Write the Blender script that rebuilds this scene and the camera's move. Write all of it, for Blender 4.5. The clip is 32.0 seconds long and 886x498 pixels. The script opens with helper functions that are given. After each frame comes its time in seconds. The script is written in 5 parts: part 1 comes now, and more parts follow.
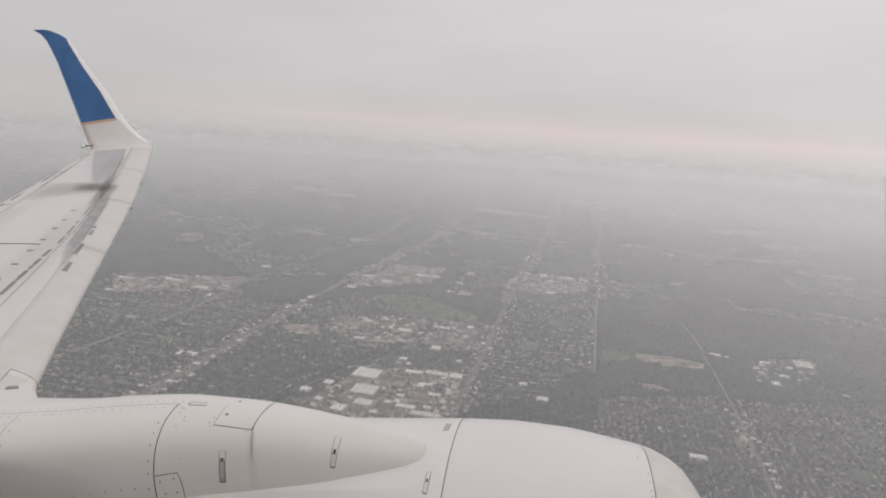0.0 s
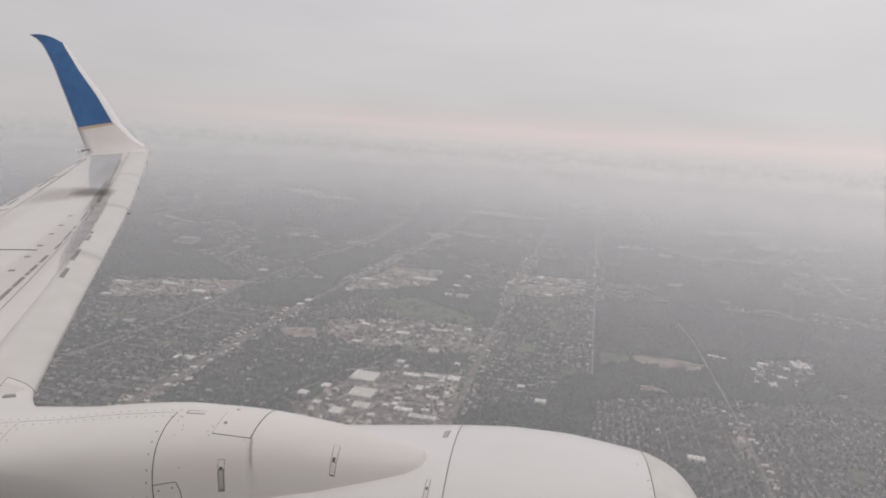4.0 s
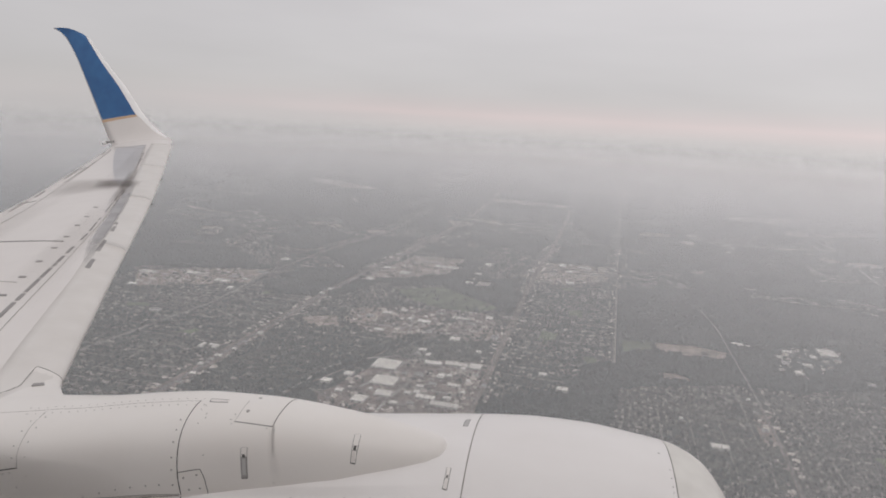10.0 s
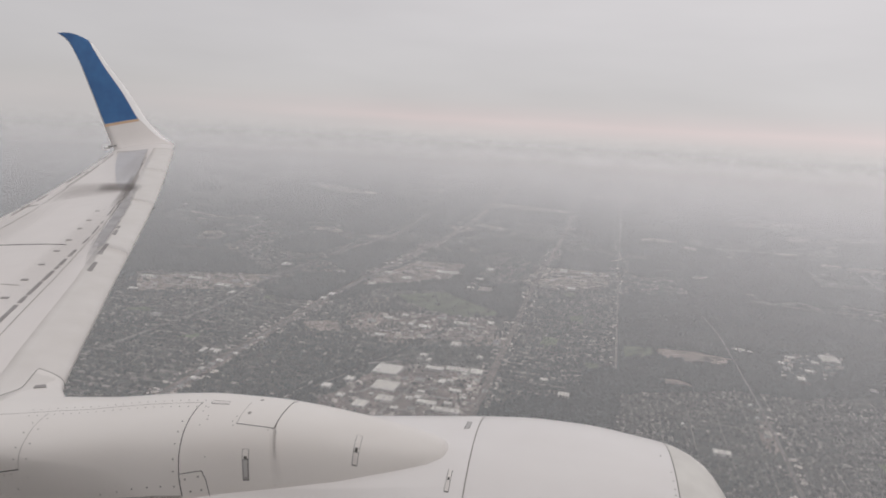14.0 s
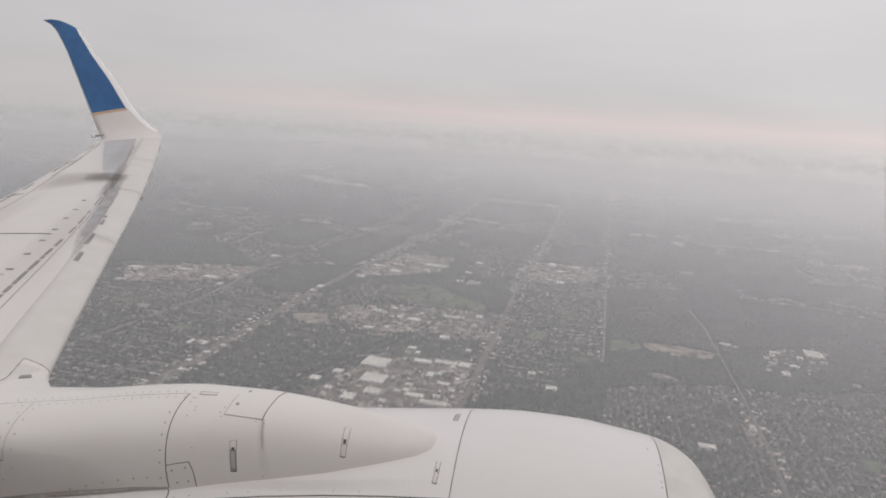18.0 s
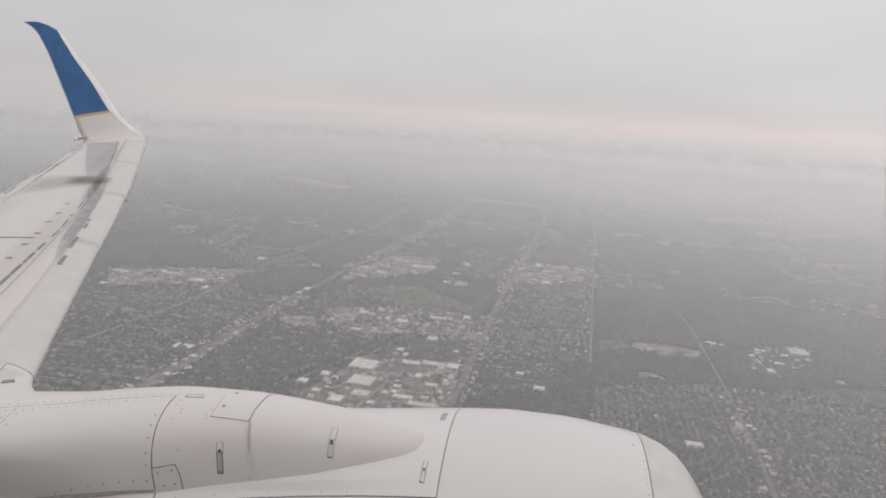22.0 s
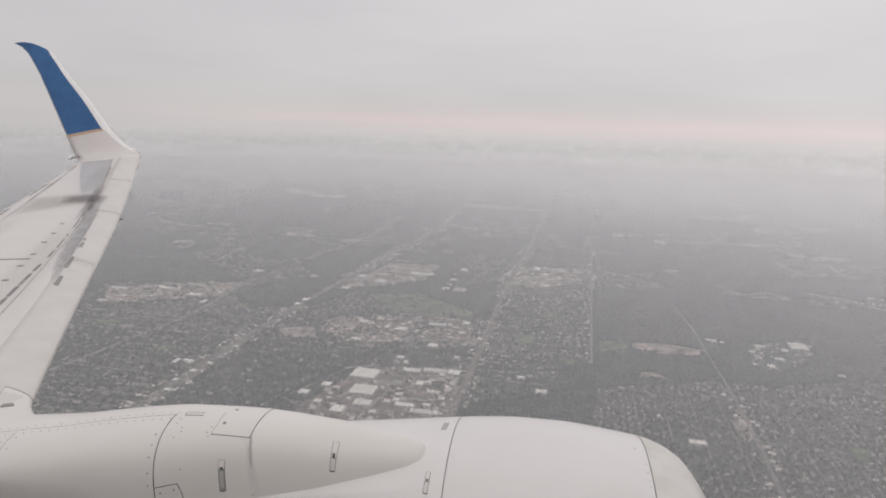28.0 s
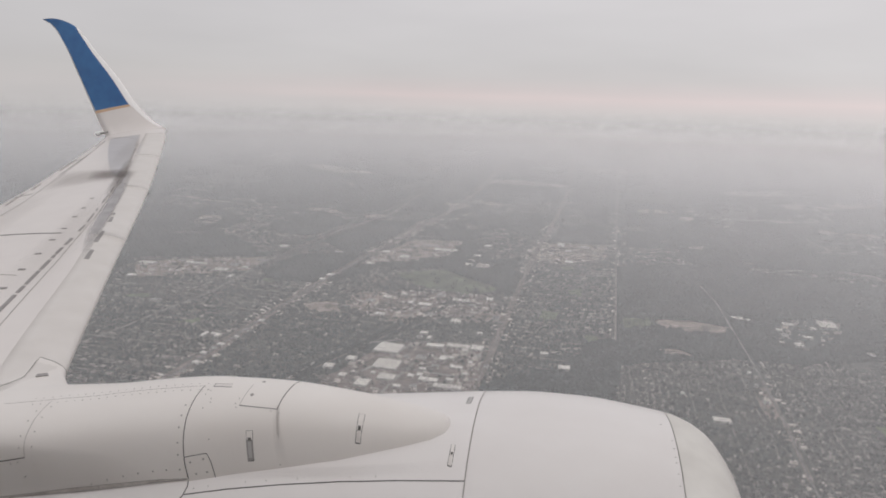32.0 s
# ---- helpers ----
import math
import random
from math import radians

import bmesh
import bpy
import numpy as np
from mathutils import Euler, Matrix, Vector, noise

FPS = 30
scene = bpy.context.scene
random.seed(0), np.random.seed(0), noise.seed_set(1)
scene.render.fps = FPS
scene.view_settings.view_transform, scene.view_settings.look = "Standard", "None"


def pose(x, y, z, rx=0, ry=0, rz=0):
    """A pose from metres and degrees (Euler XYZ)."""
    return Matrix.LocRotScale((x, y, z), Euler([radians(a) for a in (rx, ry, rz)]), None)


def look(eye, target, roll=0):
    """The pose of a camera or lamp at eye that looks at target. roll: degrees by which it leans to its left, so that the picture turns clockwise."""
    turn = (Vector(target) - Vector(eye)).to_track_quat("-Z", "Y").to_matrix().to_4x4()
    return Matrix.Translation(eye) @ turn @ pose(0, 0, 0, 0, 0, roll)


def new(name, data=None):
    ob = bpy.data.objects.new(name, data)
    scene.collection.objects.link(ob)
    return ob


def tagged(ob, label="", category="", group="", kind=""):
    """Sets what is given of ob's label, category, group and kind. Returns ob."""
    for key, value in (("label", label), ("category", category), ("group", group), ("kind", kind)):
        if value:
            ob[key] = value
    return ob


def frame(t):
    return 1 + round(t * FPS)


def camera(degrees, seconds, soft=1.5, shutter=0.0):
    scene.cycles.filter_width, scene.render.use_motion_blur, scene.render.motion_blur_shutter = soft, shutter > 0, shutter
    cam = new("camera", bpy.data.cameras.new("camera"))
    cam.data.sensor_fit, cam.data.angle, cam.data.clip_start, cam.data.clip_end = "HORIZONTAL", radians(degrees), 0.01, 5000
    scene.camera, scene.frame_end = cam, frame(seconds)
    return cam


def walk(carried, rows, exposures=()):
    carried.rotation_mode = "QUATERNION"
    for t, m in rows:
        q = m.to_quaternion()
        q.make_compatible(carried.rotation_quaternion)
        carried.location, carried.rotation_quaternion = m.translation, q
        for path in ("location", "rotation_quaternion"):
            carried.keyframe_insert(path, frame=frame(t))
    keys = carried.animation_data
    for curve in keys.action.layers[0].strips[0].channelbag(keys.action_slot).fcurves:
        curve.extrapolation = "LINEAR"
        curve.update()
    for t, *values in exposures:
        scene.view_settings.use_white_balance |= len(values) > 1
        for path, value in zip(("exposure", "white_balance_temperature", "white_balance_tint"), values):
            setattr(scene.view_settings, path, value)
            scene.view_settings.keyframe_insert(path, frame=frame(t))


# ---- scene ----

CLIP = 32.0
EYE_Z = 600.0                      # the aircraft flies 600 m above the ground
cam = camera(66.32, CLIP, soft=1.8)
walk(cam, [
    (0, pose(0.004, -0.010, 599.985, 79.82, -3.99, 9.38)),
    (0.5, pose(0.004, -0.014, 599.992, 79.75, -3.85, 9.28)),
    (1, pose(0.003, -0.009, 599.998, 79.74, -3.73, 9.27)),
    (1.5, pose(-0.003, -0.001, 599.996, 79.67, -3.69, 9.47)),
    (2, pose(-0.002, 0.001, 600.006, 79.38, -3.58, 9.54)),
    (2.5, pose(0.000, -0.003, 600.010, 79.56, -3.57, 9.51)),
    (3, pose(-0.002, -0.004, 600.017, 79.72, -3.69, 9.27)),
    (3.5, pose(-0.005, -0.003, 600.009, 79.93, -3.79, 9.11)),
    (5.5, pose(-0.003, -0.003, 600.001, 80.20, -3.93, 9.25)),
    (6, pose(0.003, -0.006, 600.001, 80.42, -3.80, 9.16)),
    (6.5, pose(0.008, -0.012, 600.004, 80.56, -3.61, 9.03)),
    (7, pose(0.001, -0.005, 600.008, 80.44, -3.44, 9.11)),
    (7.5, pose(-0.006, 0.002, 600.011, 80.36, -3.33, 9.13)),
    (8, pose(-0.006, -0.000, 600.010, 80.10, -3.37, 9.24)),
    (8.5, pose(-0.003, -0.001, 600.012, 79.68, -3.34, 9.70)),
    (9, pose(-0.002, 0.001, 600.002, 79.57, -3.38, 10.00)),
    (9.5, pose(0.000, -0.002, 600.003, 79.44, -3.34, 10.33)),
    (10, pose(0.002, 0.005, 600.007, 78.97, -3.17, 10.80)),
    (10.5, pose(-0.001, 0.002, 600.004, 78.64, -3.11, 11.10)),
    (11, pose(0.001, 0.007, 600.004, 78.51, -2.93, 11.28)),
    (11.5, pose(-0.004, 0.004, 600.001, 78.72, -2.96, 11.29)),
    (12, pose(-0.002, 0.006, 600.003, 78.84, -2.91, 11.21)),
    (12.5, pose(-0.001, 0.002, 600.004, 79.00, -2.99, 11.08)),
    (13, pose(-0.000, -0.000, 600.000, 79.19, -3.14, 11.02)),
    (13.5, pose(-0.003, -0.003, 599.994, 79.32, -3.29, 11.02)),
    (14, pose(0.002, -0.003, 599.994, 79.39, -3.22, 10.92)),
    (14.5, pose(0.008, -0.006, 599.995, 79.30, -3.09, 10.71)),
    (16.5, pose(0.002, -0.006, 599.989, 79.89, -3.02, 10.16)),
    (17, pose(0.002, -0.005, 599.993, 79.63, -2.90, 10.19)),
    (17.5, pose(0.005, -0.009, 599.997, 79.17, -3.16, 10.03)),
    (18, pose(-0.002, 0.001, 599.988, 78.87, -3.87, 10.13)),
    (18.5, pose(-0.001, -0.001, 599.979, 78.85, -4.20, 10.15)),
    (19, pose(0.006, -0.006, 599.985, 78.66, -4.14, 10.36)),
    (19.5, pose(0.004, -0.005, 599.990, 78.64, -4.07, 10.15)),
    (20, pose(0.003, -0.004, 599.990, 78.48, -3.98, 9.88)),
    (20.5, pose(0.006, -0.005, 599.990, 78.49, -3.82, 9.51)),
    (21, pose(0.010, -0.012, 599.992, 78.64, -3.68, 9.23)),
    (21.5, pose(0.006, -0.013, 599.986, 78.91, -3.71, 9.08)),
    (22, pose(0.008, -0.013, 599.985, 79.05, -3.62, 8.96)),
    (22.5, pose(0.004, -0.011, 599.986, 79.13, -3.62, 8.87)),
    (23, pose(0.010, -0.014, 599.993, 79.09, -3.47, 8.82)),
    (23.5, pose(0.010, -0.014, 599.996, 79.11, -3.27, 8.83)),
    (24, pose(0.012, -0.010, 599.995, 79.16, -2.98, 8.75)),
    (24.5, pose(0.014, -0.010, 599.998, 79.22, -2.66, 8.64)),
    (25, pose(0.016, -0.010, 599.998, 79.27, -2.47, 8.59)),
    (25.5, pose(0.012, -0.012, 599.998, 79.39, -2.38, 8.48)),
    (27.5, pose(0.005, -0.007, 600.002, 79.41, -2.28, 8.53)),
    (28, pose(0.015, -0.013, 600.001, 79.62, -1.83, 8.39)),
    (28.5, pose(0.013, -0.010, 599.998, 79.84, -1.64, 8.37)),
    (29, pose(0.014, -0.012, 599.999, 79.78, -1.63, 8.39)),
    (29.5, pose(0.013, -0.010, 599.996, 79.42, -1.78, 8.40)),
    (30, pose(0.011, -0.007, 599.999, 79.03, -1.84, 8.77)),
    (30.5, pose(0.013, -0.004, 599.996, 78.60, -1.68, 9.34)),
    (31, pose(0.008, 0.000, 599.994, 78.04, -1.56, 9.93)),
    (31.5, pose(0.008, 0.001, 599.997, 77.62, -1.51, 10.31)),
    (32, pose(0.005, 0.000, 599.991, 77.52, -1.60, 10.37)),
], [(0.0, 0.03), (7.0, 0.03), (13.0, 0.0), (20.0, 0.05), (25.0, 0.075), (29.0, 0.065), (32.0, 0.04)])

# ---- sky and sun: hazy overcast evening with a faint pink break along the horizon ----
SUN_AZ, SUN_EL = radians(155), radians(48)
world = bpy.data.worlds.new("overcast_sky")
scene.world = world
scene.cycles.transparent_max_bounces = 32      # many thin strata of haze lie one above the other
world.use_nodes = True
wn, wl = world.node_tree.nodes, world.node_tree.links
wn.clear()


def wnode(kind, **values):
    n = wn.new(kind)
    for k, v in values.items():
        n.inputs[k].default_value = v
    return n


sky = wn.new("ShaderNodeTexSky")
sky.sky_type, sky.sun_disc, sky.sun_elevation, sky.sun_rotation = "NISHITA", False, SUN_EL, SUN_AZ
coord = wn.new("ShaderNodeTexCoord")
split = wn.new("ShaderNodeSeparateXYZ")
wl.new(coord.outputs["Generated"], split.inputs[0])
lift = wnode("ShaderNodeMapRange", **{"From Min": -0.1, "From Max": 0.9})
wl.new(split.outputs["Z"], lift.inputs["Value"])
bands = wn.new("ShaderNodeValToRGB")
SKY = [(-0.1, (0.06, 0.06, 0.06)), (-0.06, (0.06, 0.06, 0.06)), (-0.052, (0.550, 0.531, 0.536)), (-0.04, (0.566, 0.543, 0.545)), (-0.022, (0.603, 0.578, 0.576)), (-0.014, (0.628, 0.591, 0.587)), (-0.005, (0.664, 0.603, 0.600)), (0.005, (0.706, 0.618, 0.615)),
       (0.015, (0.654, 0.593, 0.593)), (0.032, (0.606, 0.578, 0.581)), (0.05, (0.6, 0.578, 0.584)), (0.18, (0.652, 0.626, 0.635)), (0.36, (0.709, 0.686, 0.701)), (0.9, (0.782, 0.764, 0.778))]
ramp = bands.color_ramp
while len(ramp.elements) > 1:
    ramp.elements.remove(ramp.elements[-1])
ramp.elements[0].position, ramp.elements[0].color = 0.0, (*SKY[0][1], 1)
for z, c in SKY[1:]:
    e = ramp.elements.new(z + 0.1)
    e.color = (*c, 1)
wl.new(lift.outputs[0], bands.inputs[0])
# large soft cloud mottling and a brighter side towards the hidden sun
cloud = wnode("ShaderNodeTexNoise", Scale=2.2, Detail=4.0, Roughness=0.5)
stretch = wn.new("ShaderNodeMapping")
stretch.inputs["Scale"].default_value = (1.0, 1.0, 5.0)
wl.new(coord.outputs["Generated"], stretch.inputs[0])
wl.new(stretch.outputs[0], cloud.inputs["Vector"])
soft_cloud = wnode("ShaderNodeMapRange", **{"From Min": 0.25, "From Max": 0.75, "To Min": 0.94, "To Max": 1.07})
wl.new(cloud.outputs[0], soft_cloud.inputs["Value"])
side = wnode("ShaderNodeMapRange", **{"From Min": -0.8, "From Max": 0.5, "To Min": 0.875, "To Max": 1.06})
wl.new(split.outputs["X"], side.inputs["Value"])
behind = wnode("ShaderNodeMapRange", **{"From Min": -0.9, "From Max": 0.3, "To Min": 1.08, "To Max": 1.0})
wl.new(split.outputs["Y"], behind.inputs["Value"])
flank = wn.new("ShaderNodeMath")
flank.operation = "MULTIPLY"
wl.new(side.outputs[0], flank.inputs[0])
wl.new(behind.outputs[0], flank.inputs[1])
mottled = wn.new("ShaderNodeMath")
mottled.operation = "MULTIPLY"
wl.new(soft_cloud.outputs[0], mottled.inputs[0])
wl.new(flank.outputs[0], mottled.inputs[1])
# the pink break in the cloud is streaky and dies away to one side
streaks = wnode("ShaderNodeTexNoise", Scale=1.6, Detail=5.0, Roughness=0.55)
drawn_out = wn.new("ShaderNodeMapping")
drawn_out.inputs["Scale"].default_value = (1.0, 1.0, 26.0)
drawn_out.inputs["Rotation"].default_value = (0.0, radians(1.2), 0.0)
wl.new(coord.outputs["Generated"], drawn_out.inputs[0])
wl.new(drawn_out.outputs[0], streaks.inputs["Vector"])
broken = wnode("ShaderNodeMapRange", **{"From Min": 0.30, "From Max": 0.60, "To Min": 0.6, "To Max": 1.2})
wl.new(streaks.outputs[0], broken.inputs["Value"])
fading = wnode("ShaderNodeMapRange", **{"From Min": -0.6, "From Max": -0.22, "To Min": 0.15, "To Max": 1.0})
wl.new(split.outputs["X"], fading.inputs["Value"])
pinkness = wn.new("ShaderNodeMath")
pinkness.operation, pinkness.use_clamp = "MULTIPLY", True
wl.new(broken.outputs[0], pinkness.inputs[0])
wl.new(fading.outputs[0], pinkness.inputs[1])
plain = wn.new("ShaderNodeValToRGB")
while len(plain.color_ramp.elements) > 1:
    plain.color_ramp.elements.remove(plain.color_ramp.elements[-1])
plain.color_ramp.elements[0].position, plain.color_ramp.elements[0].color = 0.0, (*SKY[0][1], 1)
for z, c in SKY[1:]:
    e = plain.color_ramp.elements.new(z + 0.1)
    e.color = (*c, 1) if not -0.03 < z < 0.04 else (0.598 - 0.1 * (z + 0.022), 0.576 - 0.1 * (z + 0.022), 0.576 - 0.1 * (z + 0.022), 1)
wl.new(lift.outputs[0], plain.inputs[0])
tinted = wn.new("ShaderNodeMix")
tinted.data_type = "RGBA"
wl.new(pinkness.outputs[0], tinted.inputs["Factor"])
wl.new(plain.outputs[0], tinted.inputs["A"])
wl.new(bands.outputs[0], tinted.inputs["B"])
overcast = wnode("ShaderNodeBackground")
wl.new(tinted.outputs["Result"], overcast.inputs["Color"])
wl.new(mottled.outputs[0], overcast.inputs["Strength"])
clear = wnode("ShaderNodeBackground", Strength=0.1)
wl.new(sky.outputs[0], clear.inputs["Color"])
mixed = wnode("ShaderNodeMixShader", Fac=0.96)
wl.new(clear.outputs[0], mixed.inputs[1])
wl.new(overcast.outputs[0], mixed.inputs[2])
wout = wn.new("ShaderNodeOutputWorld")
wl.new(mixed.outputs[0], wout.inputs[0])

sun = new("sun", bpy.data.lights.new("sun", "SUN"))
sun.data.energy, sun.data.angle, sun.data.color = 0.34, radians(30), (1.0, 0.94, 0.88)
sun.matrix_world = look((60, 30, 700), (60 - 10 * math.sin(SUN_AZ), 30 - 10 * math.cos(SUN_AZ), 700 - 10 * math.tan(SUN_EL)))


# ---- materials ----
def surface(name, dark, light, rough=0.6, metal=0.0, grain=8.0, stain=0.8, bump=0.0, island=0.0, random_tone=0.0, coat=0.0, stretch=(1, 1, 1)):
    """Two scales of tone between two base colours, with fine relief."""
    m = bpy.data.materials.new(name)
    m.use_nodes = True
    n, l = m.node_tree.nodes, m.node_tree.links
    b = n["Principled BSDF"]
    b.inputs["Metallic"].default_value = metal
    b.inputs["Coat Weight"].default_value = coat
    tc, mp = n.new("ShaderNodeTexCoord"), n.new("ShaderNodeMapping")
    mp.inputs["Scale"].default_value = stretch
    l.new(tc.outputs["Object"], mp.inputs[0])
    fine, wide = n.new("ShaderNodeTexNoise"), n.new("ShaderNodeTexNoise")
    for q, s, d in ((fine, grain, 6.0), (wide, stain, 3.0)):
        q.inputs["Scale"].default_value, q.inputs["Detail"].default_value = s, d
        l.new(mp.outputs[0], q.inputs["Vector"])
    add = n.new("ShaderNodeMath")
    add.operation = "ADD"
    l.new(fine.outputs[0], add.inputs[0])
    l.new(wide.outputs[0], add.inputs[1])
    value = add.outputs[0]
    for weight, kind, socket in ((island, "ShaderNodeNewGeometry", "Random Per Island"), (random_tone, "ShaderNodeObjectInfo", "Random")):
        if weight:
            src, mul = n.new(kind), n.new("ShaderNodeMath")
            mul.operation = "MULTIPLY_ADD"
            mul.inputs[1].default_value = weight
            l.new(src.outputs[socket], mul.inputs[0])
            l.new(value, mul.inputs[2])
            value = mul.outputs[0]
    rng = n.new("ShaderNodeMapRange")
    extra = (island + random_tone) / 2
    rng.inputs["From Min"].default_value, rng.inputs["From Max"].default_value = 0.7 + extra * 0.3, 1.3 + extra * 1.7
    l.new(value, rng.inputs["Value"])
    mix = n.new("ShaderNodeMix")
    mix.data_type = "RGBA"
    mix.inputs["A"].default_value, mix.inputs["B"].default_value = (*dark, 1), (*light, 1)
    l.new(rng.outputs[0], mix.inputs["Factor"])
    l.new(mix.outputs["Result"], b.inputs["Base Color"])
    gloss = n.new("ShaderNodeMapRange")
    gloss.inputs["To Min"].default_value, gloss.inputs["To Max"].default_value = rough * 0.9, min(1, rough * 1.1)
    l.new(wide.outputs[0], gloss.inputs["Value"])
    l.new(gloss.outputs[0], b.inputs["Roughness"])
    if bump:
        bp = n.new("ShaderNodeBump")
        bp.inputs["Strength"].default_value, bp.inputs["Distance"].default_value = bump, 0.02
        l.new(fine.outputs[0], bp.inputs["Height"])
        l.new(bp.outputs[0], b.inputs["Normal"])
    return m


NACELLE_WHITE = surface("white_nacelle_paint", (0.732, 0.702, 0.685), (0.772, 0.746, 0.732), 0.42, grain=5, stain=0.5, coat=0.15, stretch=(0.5, 1, 1))
WHITE = surface("white_aircraft_paint", (0.72, 0.682, 0.648), (0.765, 0.733, 0.703), 0.42, grain=5, stain=0.9, coat=0.15, stretch=(0.5, 1, 1))
WING_GREY = surface("pale_grey_wing_paint", (0.662, 0.624, 0.60), (0.70, 0.664, 0.638), 0.45, grain=3, stain=0.35, coat=0.1)
SLAT_METAL = surface("satin_slat_skin", (0.625, 0.592, 0.558), (0.695, 0.664, 0.635), 0.42, metal=0.1, grain=4, stain=0.4)
LIP_METAL = surface("polished_inlet_lip", (0.60, 0.575, 0.54), (0.76, 0.74, 0.70), 0.5, metal=0.25, grain=5, stain=1.5)
BLUE = surface("royal_blue_paint", (0.014, 0.092, 0.255), (0.026, 0.135, 0.335), 0.4, grain=4, stain=1.2, coat=0.2)
GOLD = surface("gold_orange_paint", (0.54, 0.37, 0.235), (0.60, 0.43, 0.29), 0.45)
SEAM = surface("dark_panel_gap", (0.055, 0.052, 0.05), (0.11, 0.105, 0.10), 0.8, grain=20)
FAINT = surface("grey_sealed_joint", (0.36, 0.34, 0.325), (0.44, 0.42, 0.40), 0.7, grain=20)
RIVET = surface("grey_fastener_head", (0.30, 0.285, 0.27), (0.40, 0.38, 0.36), 0.5, metal=0.2, grain=30)
WORN = surface("worn_grey_metal", (0.40, 0.39, 0.385), (0.49, 0.475, 0.465), 0.5, metal=0.15, grain=6)
BARE_METAL = surface("bare_grey_skin", (0.46, 0.45, 0.46), (0.54, 0.53, 0.535), 0.5, metal=0.1, grain=6)
SEALANT = surface("dirty_sealant", (0.34, 0.305, 0.28), (0.62, 0.58, 0.55), 0.8, grain=45, stain=9)
DARK_GREY = surface("dark_grey_tone", (0.23, 0.215, 0.21), (0.36, 0.345, 0.335), 0.7, grain=3)
BELLY = surface("grey_belly_paint", (0.27, 0.27, 0.275), (0.31, 0.31, 0.315), 0.45, grain=4, stain=0.4)
DARK = surface("black_interior", (0.015, 0.015, 0.015), (0.03, 0.03, 0.03), 0.6)

BARE_TREE = surface("leafless_grey_brown_crowns", (0.022, 0.030, 0.030), (0.165, 0.158, 0.142), 0.95, grain=0.12, stain=0.006, island=0.9)
TREE = surface("bare_and_evergreen_crowns", (0.010, 0.026, 0.029), (0.105, 0.114, 0.102), 0.95, grain=0.12, stain=0.006, island=0.9)
FOREST = surface("dark_woodland_crowns", (0.018, 0.031, 0.032), (0.068, 0.078, 0.072), 0.95, grain=0.1, stain=0.006, island=0.25)
SOIL = surface("lawn_and_soil", (0.026, 0.040, 0.038), (0.125, 0.122, 0.106), 0.95, grain=0.03, stain=0.0035)
GRASS = surface("mown_grass", (0.058, 0.078, 0.046), (0.150, 0.178, 0.105), 0.95, grain=0.02, stain=0.014)
BARE = surface("tan_bare_ground", (0.12, 0.100, 0.088), (0.47, 0.385, 0.335), 0.95, grain=0.045, stain=0.014)
PALE = surface("pale_cleared_ground", (0.14, 0.118, 0.105), (0.56, 0.475, 0.425), 0.95, grain=0.03, stain=0.010)
YARD = surface("paved_yard", (0.055, 0.047, 0.043), (0.30, 0.245, 0.218), 0.9, grain=0.045, stain=0.02)
ASPHALT = surface("worn_asphalt", (0.13, 0.122, 0.115), (0.23, 0.215, 0.205), 0.9, grain=0.08, stain=0.01)
STREET = surface("residential_street_asphalt", (0.14, 0.125, 0.115), (0.25, 0.225, 0.205), 0.9, grain=0.08, stain=0.01)
CONCRETE = surface("pale_concrete_paving", (0.25, 0.235, 0.22), (0.36, 0.34, 0.32), 0.85, grain=0.08, stain=0.01)
ROOF_WHITE = surface("white_membrane_roof", (0.74, 0.70, 0.63), (0.92, 0.885, 0.82), 0.7, grain=0.15, stain=0.03, random_tone=0.5)
ROOF_GREY = surface("grey_gravel_roof", (0.18, 0.175, 0.17), (0.42, 0.40, 0.385), 0.85, grain=0.15, stain=0.03, random_tone=0.8)
ROOF_TAN = surface("pinkish_tan_roof", (0.36, 0.31, 0.28), (0.50, 0.44, 0.40), 0.85, grain=0.15, stain=0.03, random_tone=0.5)
SHED_WALL = surface("painted_metal_wall", (0.34, 0.33, 0.315), (0.46, 0.445, 0.43), 0.7, grain=0.4, stain=0.05)
SHINGLE = surface("asphalt_shingle", (0.05, 0.046, 0.044), (0.31, 0.285, 0.26), 0.9, grain=0.2, stain=0.004, island=1.5)
SHINGLE_ONE = surface("asphalt_shingle_roof", (0.06, 0.058, 0.056), (0.29, 0.275, 0.26), 0.9, grain=0.3, stain=0.05, random_tone=1.0)
SIDING = surface("house_siding", (0.09, 0.082, 0.075), (0.26, 0.245, 0.23), 0.8, grain=0.3, stain=0.01, island=0.8)
CLUTTER = surface("parked_cars_and_stacks", (0.05, 0.046, 0.044), (0.68, 0.61, 0.56), 0.6, grain=0.3, stain=0.02, island=1.6)
DISTANT_ROOF = surface("dull_distant_roofs", (0.10, 0.098, 0.092), (0.40, 0.375, 0.35), 0.8, grain=0.1, stain=0.002, island=1.2)
FAR_ROOF = surface("pale_far_roofs", (0.22, 0.185, 0.165), (0.74, 0.67, 0.61), 0.8, grain=0.1, stain=0.002, island=1.2)


# ---- mesh helpers ----
def mesh_of(name, verts, faces, material, smooth=False):
    me = bpy.data.meshes.new(name)
    me.from_pydata([tuple(v) for v in verts], [], faces)
    me.materials.append(material)
    if smooth:
        me.polygons.foreach_set("use_smooth", [True] * len(me.polygons))
    me.update()
    return me


